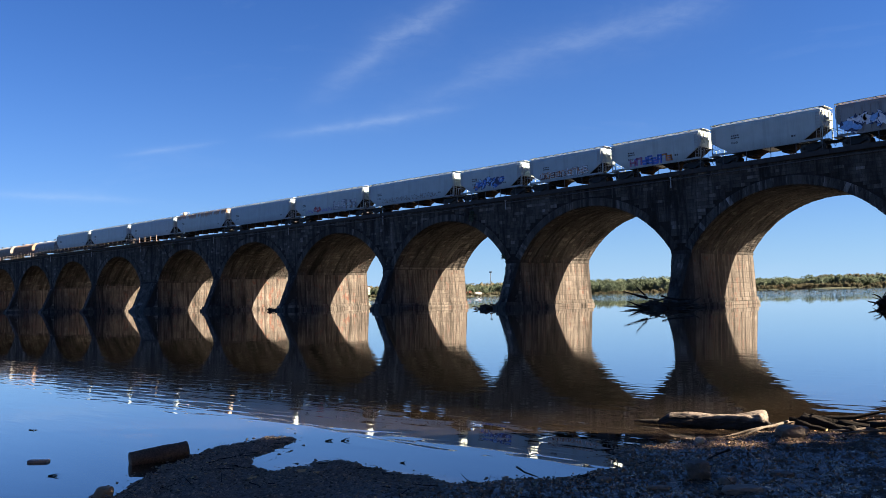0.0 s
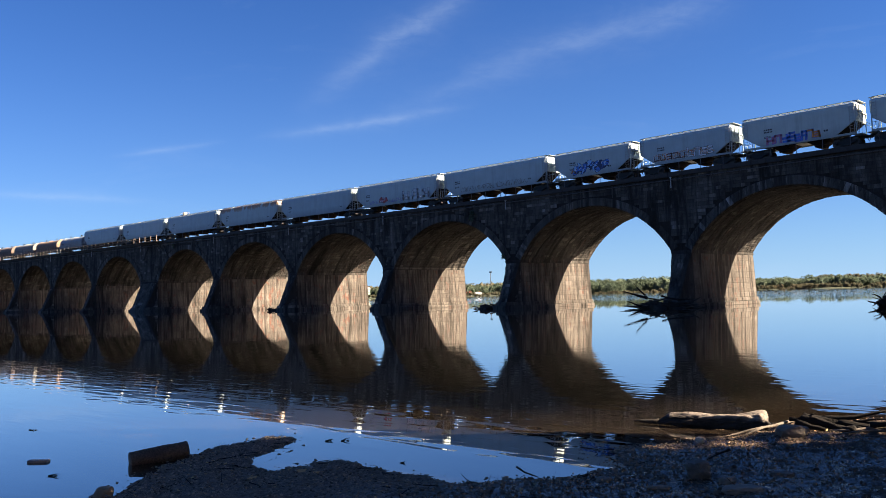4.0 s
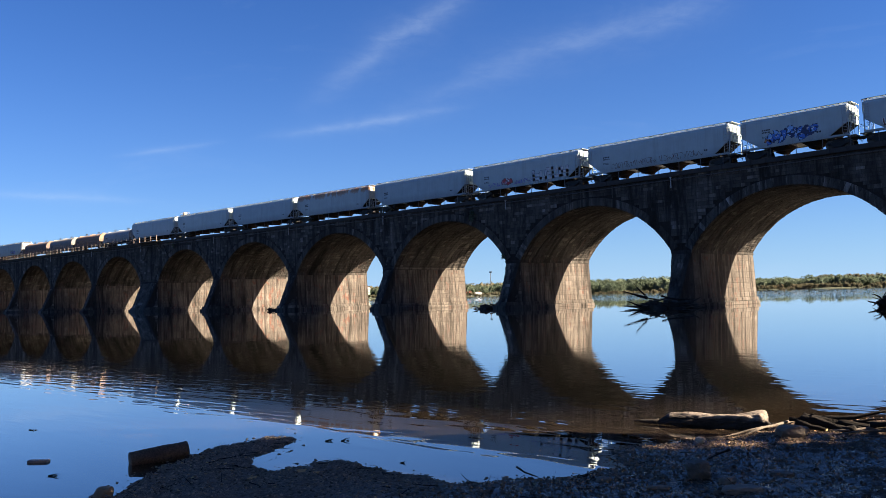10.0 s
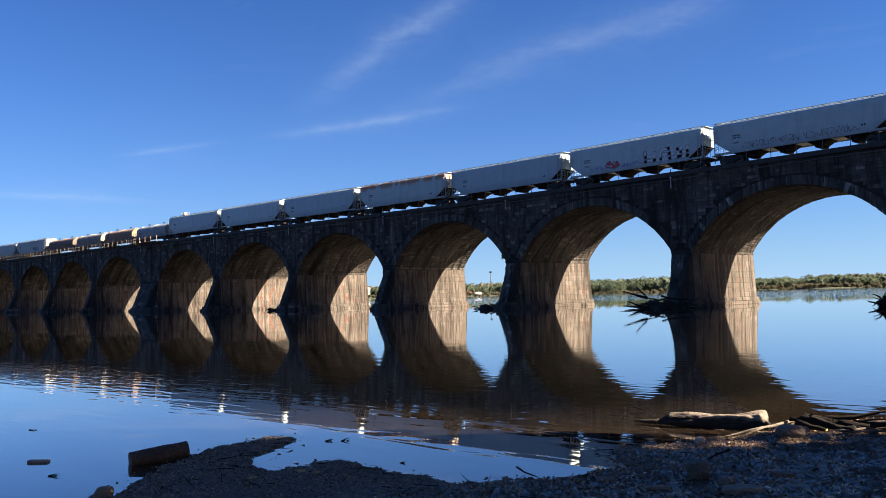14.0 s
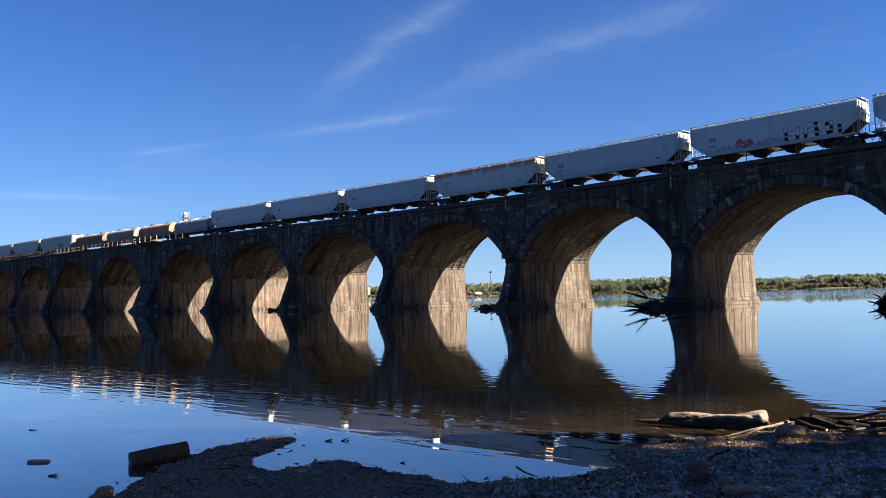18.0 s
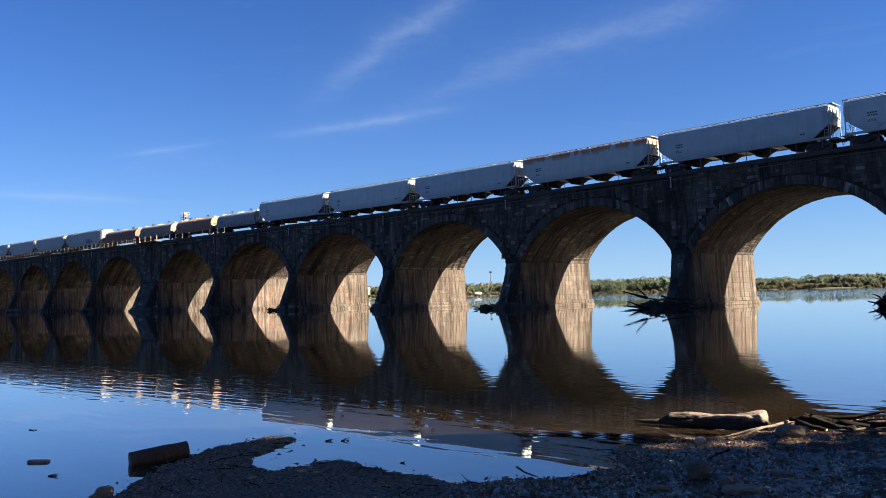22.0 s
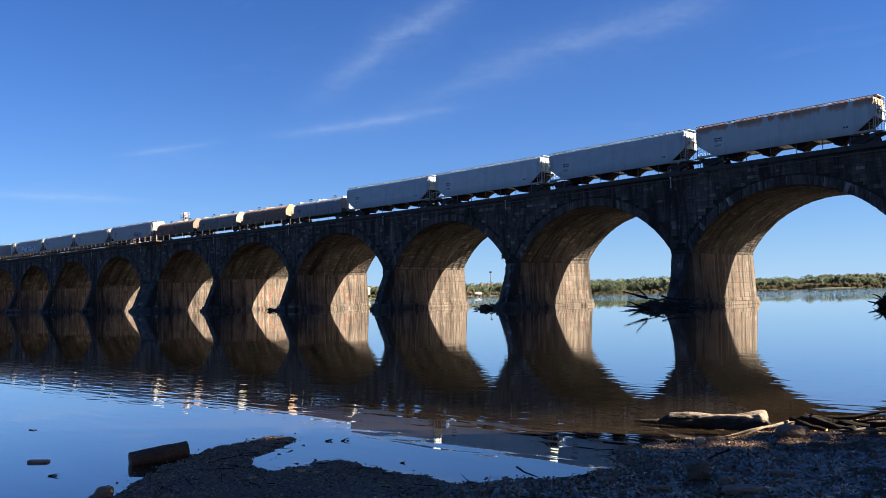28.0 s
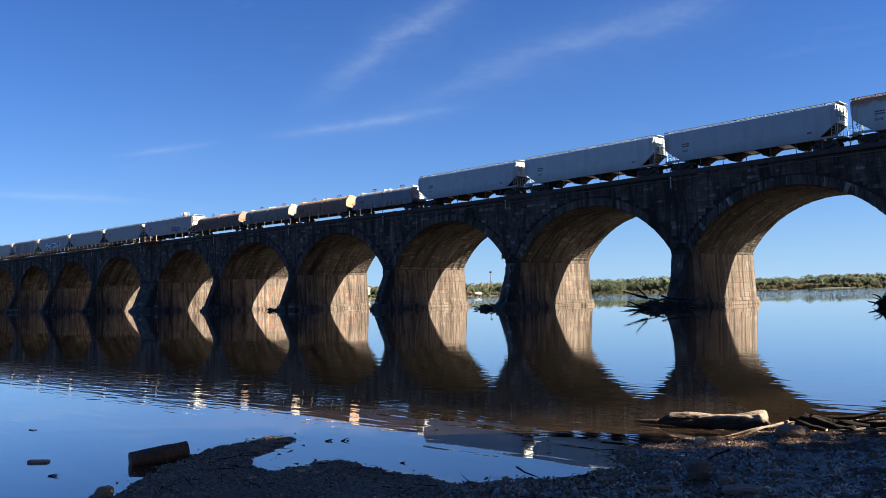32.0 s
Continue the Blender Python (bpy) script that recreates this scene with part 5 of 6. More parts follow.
# ---------------- drift caught on the piers ----------------
def limb(b, rng, start, way, length, r, bends=5, wander=0.22, n=7, mat=0):
    """A tapering, wandering branch; returns points along it."""
    p, d = Vector(start), Vector(way).normalized()
    pts = [p.copy()]
    for _ in range(bends):
        d = (d + Vector((rng.uniform(-1, 1), rng.uniform(-1, 1), rng.uniform(-1, 1))) * wander).normalized()
        p = p + d * length / bends
        pts.append(p.copy())
    rings = []
    for i, q in enumerate(pts):
        t = (pts[min(i + 1, bends)] - pts[max(i - 1, 0)]).to_track_quat("Z", "Y")
        rr = r * (1 - 0.75 * i / bends) * rng.uniform(0.88, 1.12)
        rings.append([q + t @ Vector((rr * math.cos(math.tau * k / n), rr * math.sin(math.tau * k / n), 0)) for k in range(n)])
    b.loft(rings, mat)
    return pts


def drift_pile(x, y, wide, deep, high, n, seed, label):
    rng = random.Random(seed)
    pile = thing("drift_pile", pose(x, y, 0), label, "driftwood", "driftwood on the piers")
    core = Build()
    for i in range(7):
        ico(core, rng, (rng.uniform(-0.3, 0.38) * wide, rng.uniform(-0.3, 0.3) * deep, -0.05), (wide * rng.uniform(0.12, 0.22), deep * 0.3, high * rng.uniform(0.35, 0.6)), 0.9)
    tagged(place("matted_debris", core.mesh("matted_debris", PILEWOOD), pile), kind="stuff")
    for i in range(n):
        b = Build()
        a = rng.uniform(-0.5, 0.5) + (math.pi if rng.random() < 0.5 else 0)
        sx, sy = rng.uniform(-0.38, 0.38) * wide, rng.uniform(-0.35, 0.2) * deep
        zz = rng.uniform(0.0, 0.75) * high * (1 - abs(sx) / wide)
        limb(b, rng, (sx, sy, zz), (math.cos(a), math.sin(a) * 0.5, rng.uniform(-0.12, 0.10)), rng.uniform(0.15, 0.38) * wide, rng.uniform(0.04, 0.13), 5, 0.16, 6)
        place("branch", b.mesh("branch", PILEWOOD if rng.random() < 0.85 else DRIFTWOOD), pile)
    return pile


# the pile on the first cutwater, with three long limbs that stick out of it
pile = drift_pile(-46.6, 81.6, 7.4, 3.6, 1.35, 60, 41, "dark tangle of drift branches lodged against a bridge pier")
rng = random.Random(5)
for start, way, ln, r in (((-1.8, -0.3, 1.15), (-1, -0.05, 0.08), 3.2, 0.17), ((-1.9, -0.4, 1.4), (-0.8, 0, 0.6), 1.7, 0.12), ((-2.0, -0.8, 0.2), (-1, -0.2, 0.25), 1.8, 0.14), ((0.5, -1.2, 1.3), (1, -0.3, -0.28), 4.2, 0.12)):
    b = Build()
    limb(b, rng, start, way, ln, r, 6, 0.10)
    place("limb", b.mesh("limb", DARKWOOD), pile)
drift_pile(-74.3, 84.9, 3.4, 2.4, 1.0, 24, 42, "dark drift branches caught at the foot of a bridge pier")
drift_pile(-122.4, 84.6, 3.4, 2.0, 0.7, 14, 43, "low dark drift lodged against a bridge pier")

# uprooted stump standing in the river
stump = thing("uprooted_tree", pose(-24.0, 80.6, 0) @ Matrix.Scale(0.7, 4), "dark uprooted tree lying in the river with its roots up", "driftwood")
rng = random.Random(6)
b = Build()
limb(b, rng, (-0.6, 0, 0.40), (1, 0.35, 0.04), 7.0, 0.45, 6, 0.05, 12)
place("trunk", b.mesh("trunk", DARKWOOD), stump)
b = Build()
for i in range(6):
    ico(b, rng, (-0.9 + rng.uniform(-0.5, 0.6), rng.uniform(-0.5, 0.5), 0.55 + rng.uniform(-0.4, 0.4)), (0.5, 0.45, 0.5), 0.9)
place("root_plate", b.mesh("root_plate", DARKWOOD), stump)
for start, way, ln, r in (((-1.1, 0, 1.0), (-0.5, 0, 0.85), 1.5, 0.13), ((-0.9, 0, 1.1), (0.5, 0, 0.85), 1.5, 0.10), ((-1.2, 0, 0.35), (-1, -0.1, -0.05), 1.5, 0.2), ((-1.2, 0.2, 0.8), (-0.6, 0.2, 0.45), 1.2, 0.1), ((-1.2, -0.2, 0.7), (-0.9, 0, -0.5), 1.4, 0.1), ((-0.2, 0, 1.1), (0.6, 0.1, 0.7), 1.3, 0.09), ((0.5, 0, 1.0), (0.2, 0, 0.9), 1.1, 0.07)):
    b = Build()
    limb(b, rng, start, way, ln, r, 6, 0.28)
    place("root", b.mesh("root", DARKWOOD), stump)


# weeds rooted in the stonework
def weed(x, y, z, size, n, seed, label):
    rng = random.Random(seed)
    w = thing("weed", pose(x, y, z), label, "plant", "weeds on the viaduct")
    b = Build()
    leaf_cloud(b, rng, (0, -0.25, 0.05), (size, 0.3, size), n, 0.09, 6)
    place("foliage", b.mesh("foliage", LEAF), w)
    b = Build()
    for _ in range(6):
        limb(b, rng, (0, 0.05, 0), (rng.uniform(-1, 1), -0.6, rng.uniform(-0.3, 1)), size * 0.9, 0.012, 4, 0.2, 5)
    place("stems", b.mesh("stems", BARK), w)


weed(-78.4, FACE - 0.1, 12.75, 0.85, 170, 51, "tuft of green weeds growing from the arch crown")
weed(-72.95, FACE - 0.1, 6.9, 0.5, 60, 52, "small weed sprouting from the foot of an arch")
weed(-160.3, FACE - 0.1, 13.2, 0.7, 60, 53, "small weed growing from the stone face")

# old iron braces left on the face
for x, lean in ((-163.5, -0.6), (-172.2, 0.6), (-139.0, -0.55), (-150.5, -0.5)):
    b = Build().tube((x - lean * 1.8, FACE - 0.2, 10.9), (x + lean * 1.8, FACE - 0.2, 13.6), 0.10, n=6)
    for s in (-1, 1):
        b.box(x + s * lean * 1.6 - 0.12, x + s * lean * 1.6 + 0.12, FACE - 0.25, FACE + 0.02, 12.25 + s * 1.2 - 0.12, 12.25 + s * 1.2 + 0.12)
    tagged(place("brace", b.mesh("brace", STEEL)), "slanting iron brace bolted to the stone face", "brace", "iron braces")

# ---------------- fittings on the deck ----------------
PLANK = wood_material("weathered_planks", (0.10, 0.08, 0.068), (0.24, 0.19, 0.16))
walkway = thing("plank_walkway", pose(0, 0, 0), "weathered plank walkway with a timber railing beside the track", "walkway")
W0, W1 = -176.0, -330.0
POST_W = Build().box(-0.05, 0.05, -0.05, 0.05, -0.3, 1.12, 0.015).mesh("post", PLANK)
x = W0
while x > W1:
    place("post", POST_W, walkway, pose(x, FACE - 0.62, deck_z(x)))
    x -= 2.2
WALK_XS = [W0 - (W0 - W1) * i / 24 for i in range(25)]
for h in (0.55, 1.05):
    place("rail", along_line(Build(), [(FACE - 0.64, h - 0.05), (FACE - 0.60, h - 0.05), (FACE - 0.60, h + 0.05), (FACE - 0.64, h + 0.05)], WALK_XS).mesh("rail", PLANK), walkway)
place("deck_boards", along_line(Build(), [(FACE - 0.75, -0.06), (FACE + 0.1, -0.06), (FACE + 0.1, 0.0), (FACE - 0.75, 0.0)], WALK_XS).mesh("deck_boards", PLANK), walkway)
BRACKET = Build().box(-0.06, 0.06, -0.75, 0.0, -0.20, -0.07).box(-0.05, 0.05, -0.75, -0.65, -0.5, -0.07).mesh("bracket", PLANK)
x = W0 - 3
while x > W1:
    place("bracket", BRACKET, walkway, pose(x, FACE - 0.01, deck_z(x)))
    x -= 12.1

refuge = thing("refuge_platform", pose(-170.0, FACE - 0.3, deck_z(-170)), "small timber refuge platform with railings on the viaduct edge", "platform")
place("floor", Build().box(-5.0, 5.0, -1.3, 0.0, -0.16, -0.02, 0.02).mesh("floor", PLANK), refuge)
for px in (-5, -2.5, 0, 2.5, 5):
    place("post", Build().box(px - 0.07, px + 0.07, -1.3, -1.16, -0.16, 1.15, 0.015).mesh("post", PLANK), refuge)
for h in (0.5, 1.05):
    place("rail", Build().box(-5.0, 5.0, -1.32, -1.27, h - 0.05, h + 0.05).mesh("rail", PLANK), refuge)
for px in (-4, 4):
    place("strut", Build().tube((px, -1.2, -0.16), (px, 0.28, -1.6), 0.07, n=6).mesh("strut", PLANK), refuge)

LAMP_TAN = plain("faded_tan_enamel", (0.45, 0.30, 0.20), 0.6)
sig = thing("signal_mast", pose(-180.0, FACE + 13.4, deck_z(-180)), "tall railway signal mast with a tan head beside the far track", "signal")
place("pole", Build().tube((0, 0, 0), (0, 0, 7.4), 0.09, n=8).mesh("pole", GALV), sig)
place("signal_head", Build().box(-0.42, 0.42, -0.34, 0.34, 5.7, 7.9, 0.08).mesh("signal_head", LAMP_TAN), sig)
for z in (5.62, 6.75):
    place("platform", Build().box(-0.85, 0.85, -0.7, 0.7, z - 0.05, z + 0.03, 0.02).mesh("platform", GALV), sig)
cage = Build()
for px, py in ((-0.82, -0.67), (0.82, -0.67), (0.82, 0.67), (-0.82, 0.67)):
    cage.tube((px, py, 5.62), (px, py, 7.75), 0.03, n=6)
for z in (6.2, 7.3, 7.75):
    for (ax, ay), (bx, by) in (((-0.82, -0.67), (0.82, -0.67)), ((0.82, -0.67), (0.82, 0.67)), ((0.82, 0.67), (-0.82, 0.67)), ((-0.82, 0.67), (-0.82, -0.67))):
        cage.tube((ax, ay, z), (bx, by, z), 0.025, n=5)
place("safety_cage", cage.mesh("safety_cage", GALV), sig)
for z in (7.35, 6.4):
    place("hood", Build().tube((0.62, 0, z), (0.38, 0, z), 0.2, n=12).mesh("hood", STEEL), sig)
place("ladder", LADDER, sig, pose(0.25, 0, 3.0))


# ---------------- the shore at our feet ----------------
def gz(x, y):
    return float(ground_height([x], [y])[0])


def rough_log(b, rng, a, c, r0, r1, segs=10, n=14, lump=0.12, groove=0.0, mat=0):
    a, c = Vector(a), Vector(c)
    q = (c - a).to_track_quat("Z", "Y")
    seed = Vector((rng.uniform(0, 99), 0, 0))
    rings = []
    for i in range(segs + 1):
        u = i / segs
        p = a.lerp(c, u) + Vector((0, 0, 0.05 * r0 * math.sin(u * 5)))
        r = r0 + (r1 - r0) * u
        ring = []
        for k in range(n):
            t = math.tau * k / n
            m = 1 + lump * noise.noise(Vector((math.cos(t) * 1.6, math.sin(t) * 1.6, u * 4)) + seed) * 2
            m -= groove * max(0.0, math.cos(3 * t + u * 4)) ** 3
            ring.append(p + q @ Vector((r * m * math.cos(t), r * m * math.sin(t), 0)))
        rings.append(ring)
    b.loft(rings, mat)


rng = random.Random(61)
log = thing("sawn_log", pose(0, 0, 0), "short dark wet sawn log lying half in the water", "log")
A, C = Vector((-9.80, 4.74, 0.035)), Vector((-9.63, 5.38, 0.105))
b = Build()
rough_log(b, rng, A, C, 0.108, 0.106, 12, 20, 0.04)
place("bark", b.mesh("bark", BARKWOOD, True), log)
for p0, p1 in ((A, A + (A - C).normalized() * 0.006), (C, C + (C - A).normalized() * 0.006)):
    place("cut_end", Build().tube(p0, p1, 0.100, 0.096, 20).mesh("cut_end", CUTWOOD), log)

big = thing("driftwood_log", pose(0, 0, 0), "pale bleached driftwood log with split grooves lying in the shallows", "driftwood", "logs on the shore")


def split_log(b, rng, a, c, profile, segs=84, n=56):
    """A worn trunk with twisted splits; profile gives the radius along it."""
    a, c = Vector(a), Vector(c)
    q = (c - a).to_track_quat("Z", "Y")
    seed = Vector((rng.uniform(0, 99), 3.1, 0))
    rings = []
    for i in range(segs + 1):
        u = i / segs
        r = float(np.interp(u, [p[0] for p in profile], [p[1] for p in profile]))
        mid = a.lerp(c, u)
        mid.z = r * 0.86 - 0.03 + 0.012 * math.sin(7 * u + 1)
        ring = []
        for k in range(n):
            t = math.tau * k / n
            way = Vector((math.cos(t), math.sin(t), 0))
            warp = noise.noise(Vector((way.x * 1.2, way.y * 1.2, u * 5)) + seed)
            m = 1 + 0.26 * warp
            split = math.sin(5 * t + 4.5 * u + 3.2 * warp)
            m -= 0.17 * max(0.0, split) ** 6 + 0.05 * max(0.0, math.sin(13 * t + 9 * u + 5 * warp)) ** 4
            m += 0.06 * noise.noise(Vector((way.x * 5, way.y * 5, u * 16)) + seed) + 0.03 * noise.noise(Vector((way.x * 12, way.y * 12, u * 40)) + seed)
            ring.append(mid + q @ (way * r * m))
        rings.append(ring)
    b.loft(rings)


b = Build()
split_log(b, rng, (-6.50, 10.97, 0), (-5.00, 11.38, 0), ((0, 0.025), (0.07, 0.05), (0.16, 0.095), (0.3, 0.112), (0.55, 0.118), (0.8, 0.128), (0.95, 0.136), (0.985, 0.13), (1.0, 0.10)))
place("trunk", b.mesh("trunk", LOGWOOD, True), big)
b = Build()
rough_log(b, rng, (-5.10, 11.30, 0.19), (-4.96, 11.30, 0.03), 0.055, 0.075, 14, 18, 0.2, 0.2)
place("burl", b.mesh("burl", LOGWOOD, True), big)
b = Build()
limb(b, rng, (-6.42, 10.98, 0.03), (-1, -0.2, -0.04), 0.36, 0.045, 5, 0.08)
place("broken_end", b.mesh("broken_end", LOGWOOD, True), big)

dark = thing("sunken_log", pose(0, 0, 0), "dark waterlogged log along the water's edge", "driftwood", "logs on the shore")
b = Build()
split_log(b, rng, (-4.74, 11.66, 0), (-2.7, 12.2, 0), ((0, 0.07), (0.06, 0.125), (0.16, 0.115), (0.3, 0.09), (0.6, 0.105), (1.0, 0.11)), 60, 32)
place("trunk", b.mesh("trunk", DARKWOOD, True), dark)
b = Build()
rough_log(b, rng, (-4.62, 11.60, 0.16), (-4.0, 11.52, 0.05), 0.06, 0.045, 10, 14, 0.3)
rough_log(b, rng, (-4.2, 11.72, 0.10), (-3.3, 11.75, 0.04), 0.05, 0.035, 10, 12, 0.3)
place("side_limb", b.mesh("side_limb", DARKWOOD, True), dark)


r2 = random.Random(64)
for i in range(14):
    b = Build()
    u = r2.uniform(0, 1)
    start = Vector((-4.70, 11.62, 0.05)).lerp(Vector((-2.9, 12.0, 0.05)), u) + Vector((r2.uniform(-0.15, 0.2), r2.uniform(-0.35, 0.15), r2.uniform(0, 0.09)))
    a = math.radians(12) + r2.uniform(-0.6, 0.6) + (math.pi if r2.random() < 0.5 else 0)
    limb(b, r2, start, (math.cos(a), math.sin(a), r2.uniform(-0.08, 0.10)), r2.uniform(0.35, 0.9), r2.uniform(0.018, 0.05), 6, 0.25, 7)
    place("branch", b.mesh("branch", DARKWOOD, True), dark)


def stick(points, r, mat, label):
    b = Build()
    pts = [Vector(p) for p in points]
    n = 7
    rings = []
    for i, q in enumerate(pts):
        t = (pts[min(i + 1, len(pts) - 1)] - pts[max(i - 1, 0)]).to_track_quat("Z", "Y")
        rr = r * (1 - 0.6 * i / (len(pts) - 1))
        rings.append([q + t @ Vector((rr * math.cos(math.tau * k / n), rr * math.sin(math.tau * k / n), 0)) for k in range(n)])
    b.loft(rings)
    tagged(place("stick", b.mesh("stick", mat, True)), label, "stick", "sticks on the shore")


def on_shore(x, y, up):
    return (x, y, max(gz(x, y), 0.0) + up)


stick([on_shore(-4.78, 11.72, 0.07), on_shore(-4.9, 11.3, 0.06), on_shore(-5.0, 10.85, 0.04), on_shore(-5.12, 10.45, 0.02), on_shore(-5.3, 10.2, 0.01)], 0.022, DRIFTWOOD, "pale forked driftwood stick on the wet shore")
stick([on_shore(-4.95, 11.1, 0.05), on_shore(-4.95, 10.7, 0.03), on_shore(-4.9, 10.35, 0.02)], 0.02, DRIFTWOOD, "thin pale driftwood stick on the wet shore")
stick([on_shore(-3.3, 12.2, 0.05), on_shore(-3.65, 11.75, 0.05), on_shore(-3.95, 11.45, 0.03), on_shore(-4.15, 11.35, 0.02)], 0.03, DRIFTWOOD, "pale broken branch beside the dark log")
stick([on_shore(-3.4, 11.7, 0.03), on_shore(-3.8, 11.35, 0.04), on_shore(-4.1, 11.05, 0.02)], 0.022, DRIFTWOOD, "pale twig lying on the gravel")
stick([on_shore(-4.42, 9.05, 0.09), on_shore(-4.52, 8.97, 0.05), on_shore(-4.62, 8.9, 0.015)], 0.014, DARKWOOD, "short dark stick standing out of the mud")
stick([(-5.9, 7.15, 0.06), (-5.72, 7.05, 0.045), (-5.5, 7.0, 0.03)], 0.012, DARKWOOD, "thin dark twig at the pool's edge")

ROCK = Mat("grey_brown_rock", 0.85)
ROCK.color(ROCK.mix(0.5, ROCK.ramp(ROCK.noise(8, 8, 0.7), (0.3, (0.05, 0.037, 0.028)), (0.7, (0.24, 0.17, 0.115))), ROCK.ramp(ROCK.chance(), (0.0, (0.06, 0.044, 0.033)), (1.0, (0.25, 0.18, 0.125)))))
ROCK.bump(ROCK.noise(30, 6, 0.7), 0.012)
ROCK = ROCK.m
ROCK_PALE = plain("pale_sandy_rock", (0.32, 0.25, 0.18), 0.85, 0, 0.3, 12, 0.006)
ROCK_RUST = plain("rusty_brown_rock", (0.30, 0.17, 0.09), 0.85, 0, 0.5, 14, 0.008)


def rock(x, y, w, d, h, turn, seed, mat, label, sink=0.25, blocky=0.5):
    me = bmesh.new()
    bmesh.ops.create_icosphere(me, subdivisions=3, radius=1.0)
    sd = Vector((seed * 3.1, seed, 0))
    for v in me.verts:
        c = v.co
        m = max(abs(c.x), abs(c.y), abs(c.z))
        k = (1 - blocky) + blocky * 0.85 / m
        k *= 1 + 0.22 * noise.noise(c * 1.4 + sd) + 0.08 * noise.noise(c * 4 + sd)
        v.co = Vector((c.x * k * w / 2, c.y * k * d / 2, c.z * k * h / 2))
    data = bpy.data.meshes.new("rock")
    me.to_mesh(data)
    me.free()
    data.materials.append(mat)
    ob = place("rock", data, None, pose(x, y, max(gz(x, y), -0.05) + h * (0.5 - sink), 0, 0, turn))
    tagged(ob, label, "rock", "rocks on the shore")


rock(-4.25, 8.0, 0.27, 0.2, 0.21, 35, 1, ROCK, "squarish grey-brown rock on the muddy shore", 0.2, 0.6)
rock(-4.47, 10.86, 0.40, 0.28, 0.20, 30, 2, ROCK, "rounded grey-brown rock beside the driftwood")
rock(-5.18, 9.82, 0.12, 0.09, 0.10, 10, 3, ROCK_PALE, "small pale sunlit rock at the water's edge")
rock(-5.55, 11.02, 0.18, 0.10, 0.08, 20, 4, ROCK_PALE, "flat pale rock awash beside the log", 0.35)
rock(-8.42, 3.80, 0.20, 0.14, 0.17, 30, 25, ROCK_RUST, "rusty brown rock standing in the shallow water", 0.25, 0.65)
rock(-8.50, 3.74, 0.12, 0.10, 0.07, 20, 15, ROCK, "low dark rock awash beside the rusty one", 0.3, 0.3)
rock(-3.92, 7.95, 0.18, 0.13, 0.09, 60, 6, ROCK, "low dark rock in the mud")
rock(-3.66, 8.6, 0.24, 0.15, 0.07, 40, 7, ROCK, "flat grey rock in the mud", 0.4)
rock(-4.88, 7.25, 0.16, 0.12, 0.07, 0, 8, ROCK, "flat dark rock at the pool's edge", 0.4)
rock(-4.33, 7.35, 0.24, 0.09, 0.06, 45, 9, ROCK, "long low dark rock in the mud", 0.3)
rock(-3.62, 7.65, 0.42, 0.24, 0.09, 40, 10, ROCK, "broad flat grey rock half buried in the mud", 0.4)
rock(-4.05, 10.9, 0.13, 0.1, 0.09, 0, 11, ROCK, "small grey rock by the dark log")
rock(-8.02, 5.72, 0.10, 0.06, 0.05, 0, 13, ROCK, "small dark stone in the pool", 0.3)
rock(-7.8, 5.85, 0.09, 0.07, 0.03, 20, 14, ROCK_PALE, "small pale stone on the gravel")

BOARD = plain("wet_brown_board", (0.16, 0.12, 0.10), 0.4, 0, 0.3, 8)
tagged(place("floating_board", Build().box(-0.125, 0.125, -0.05, 0.05, -0.02, 0.018, 0.01).mesh("floating_board", BOARD), None, pose(-10.88, 4.10, 0.012, 0, 0, 42)), "small wet brown board afloat on the river", "board")
for i, (x, y, ln, turn) in enumerate(((-9.86, 3.88, 0.15, 44), (-13.7, 5.1, 0.20, 44), (-8.98, 7.35, 0.15, 40), (-9.15, 7.2, 0.12, 70), (-9.5, 6.75, 0.14, 30), (-7.25, 6.75, 0.08, 35))):
    r = random.Random(i)
    b = Build()
    for k in range(3):
        a = r.uniform(-0.5, 0.5)
        limb(b, r, (-ln * r.uniform(0.2, 0.5), r.uniform(-0.03, 0.03), 0.004), (math.cos(a), math.sin(a), 0.03), ln * r.uniform(0.5, 0.9), 0.009, 5, 0.3, 5)
    ico(b, r, (ln * 0.1, 0, 0.0), (ln * 0.14, 0.015, 0.009), 0.9)
    tagged(place("floating_twig", b.mesh("floating_twig", DARKWOOD), None, pose(x, y, 0.0, 0, 0, turn)), "dark twig and leaf litter afloat on the calm water", "twig", "floating twigs")

# gravel, flakes and fallen leaves, thickest along the water's edge
GRIT = Mat("shore_gravel", 0.9, spec=0.1)
GRIT_COLOUR = GRIT.mix(0.3, GRIT.ramp(GRIT.chance(), (0.0, (0.035, 0.025, 0.018)), (0.5, (0.23, 0.175, 0.13)), (0.92, (0.38, 0.29, 0.21)), (1.0, (0.46, 0.31, 0.20))), GRIT.ramp(GRIT.noise(20, 4, 0.6), (0.3, (0.035, 0.024, 0.016)), (0.7, (0.20, 0.135, 0.085))))
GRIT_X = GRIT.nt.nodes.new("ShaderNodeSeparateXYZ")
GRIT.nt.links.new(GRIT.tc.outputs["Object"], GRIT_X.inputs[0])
# gravel colour is multiplied down towards +x as well
GRIT_DARKER = GRIT.nt.nodes.new("ShaderNodeMapRange")
GRIT_DARKER.inputs["From Min"].default_value, GRIT_DARKER.inputs["From Max"].default_value = -6.2, -4.4
GRIT.nt.links.new(GRIT_X.outputs["X"], GRIT_DARKER.inputs["Value"])
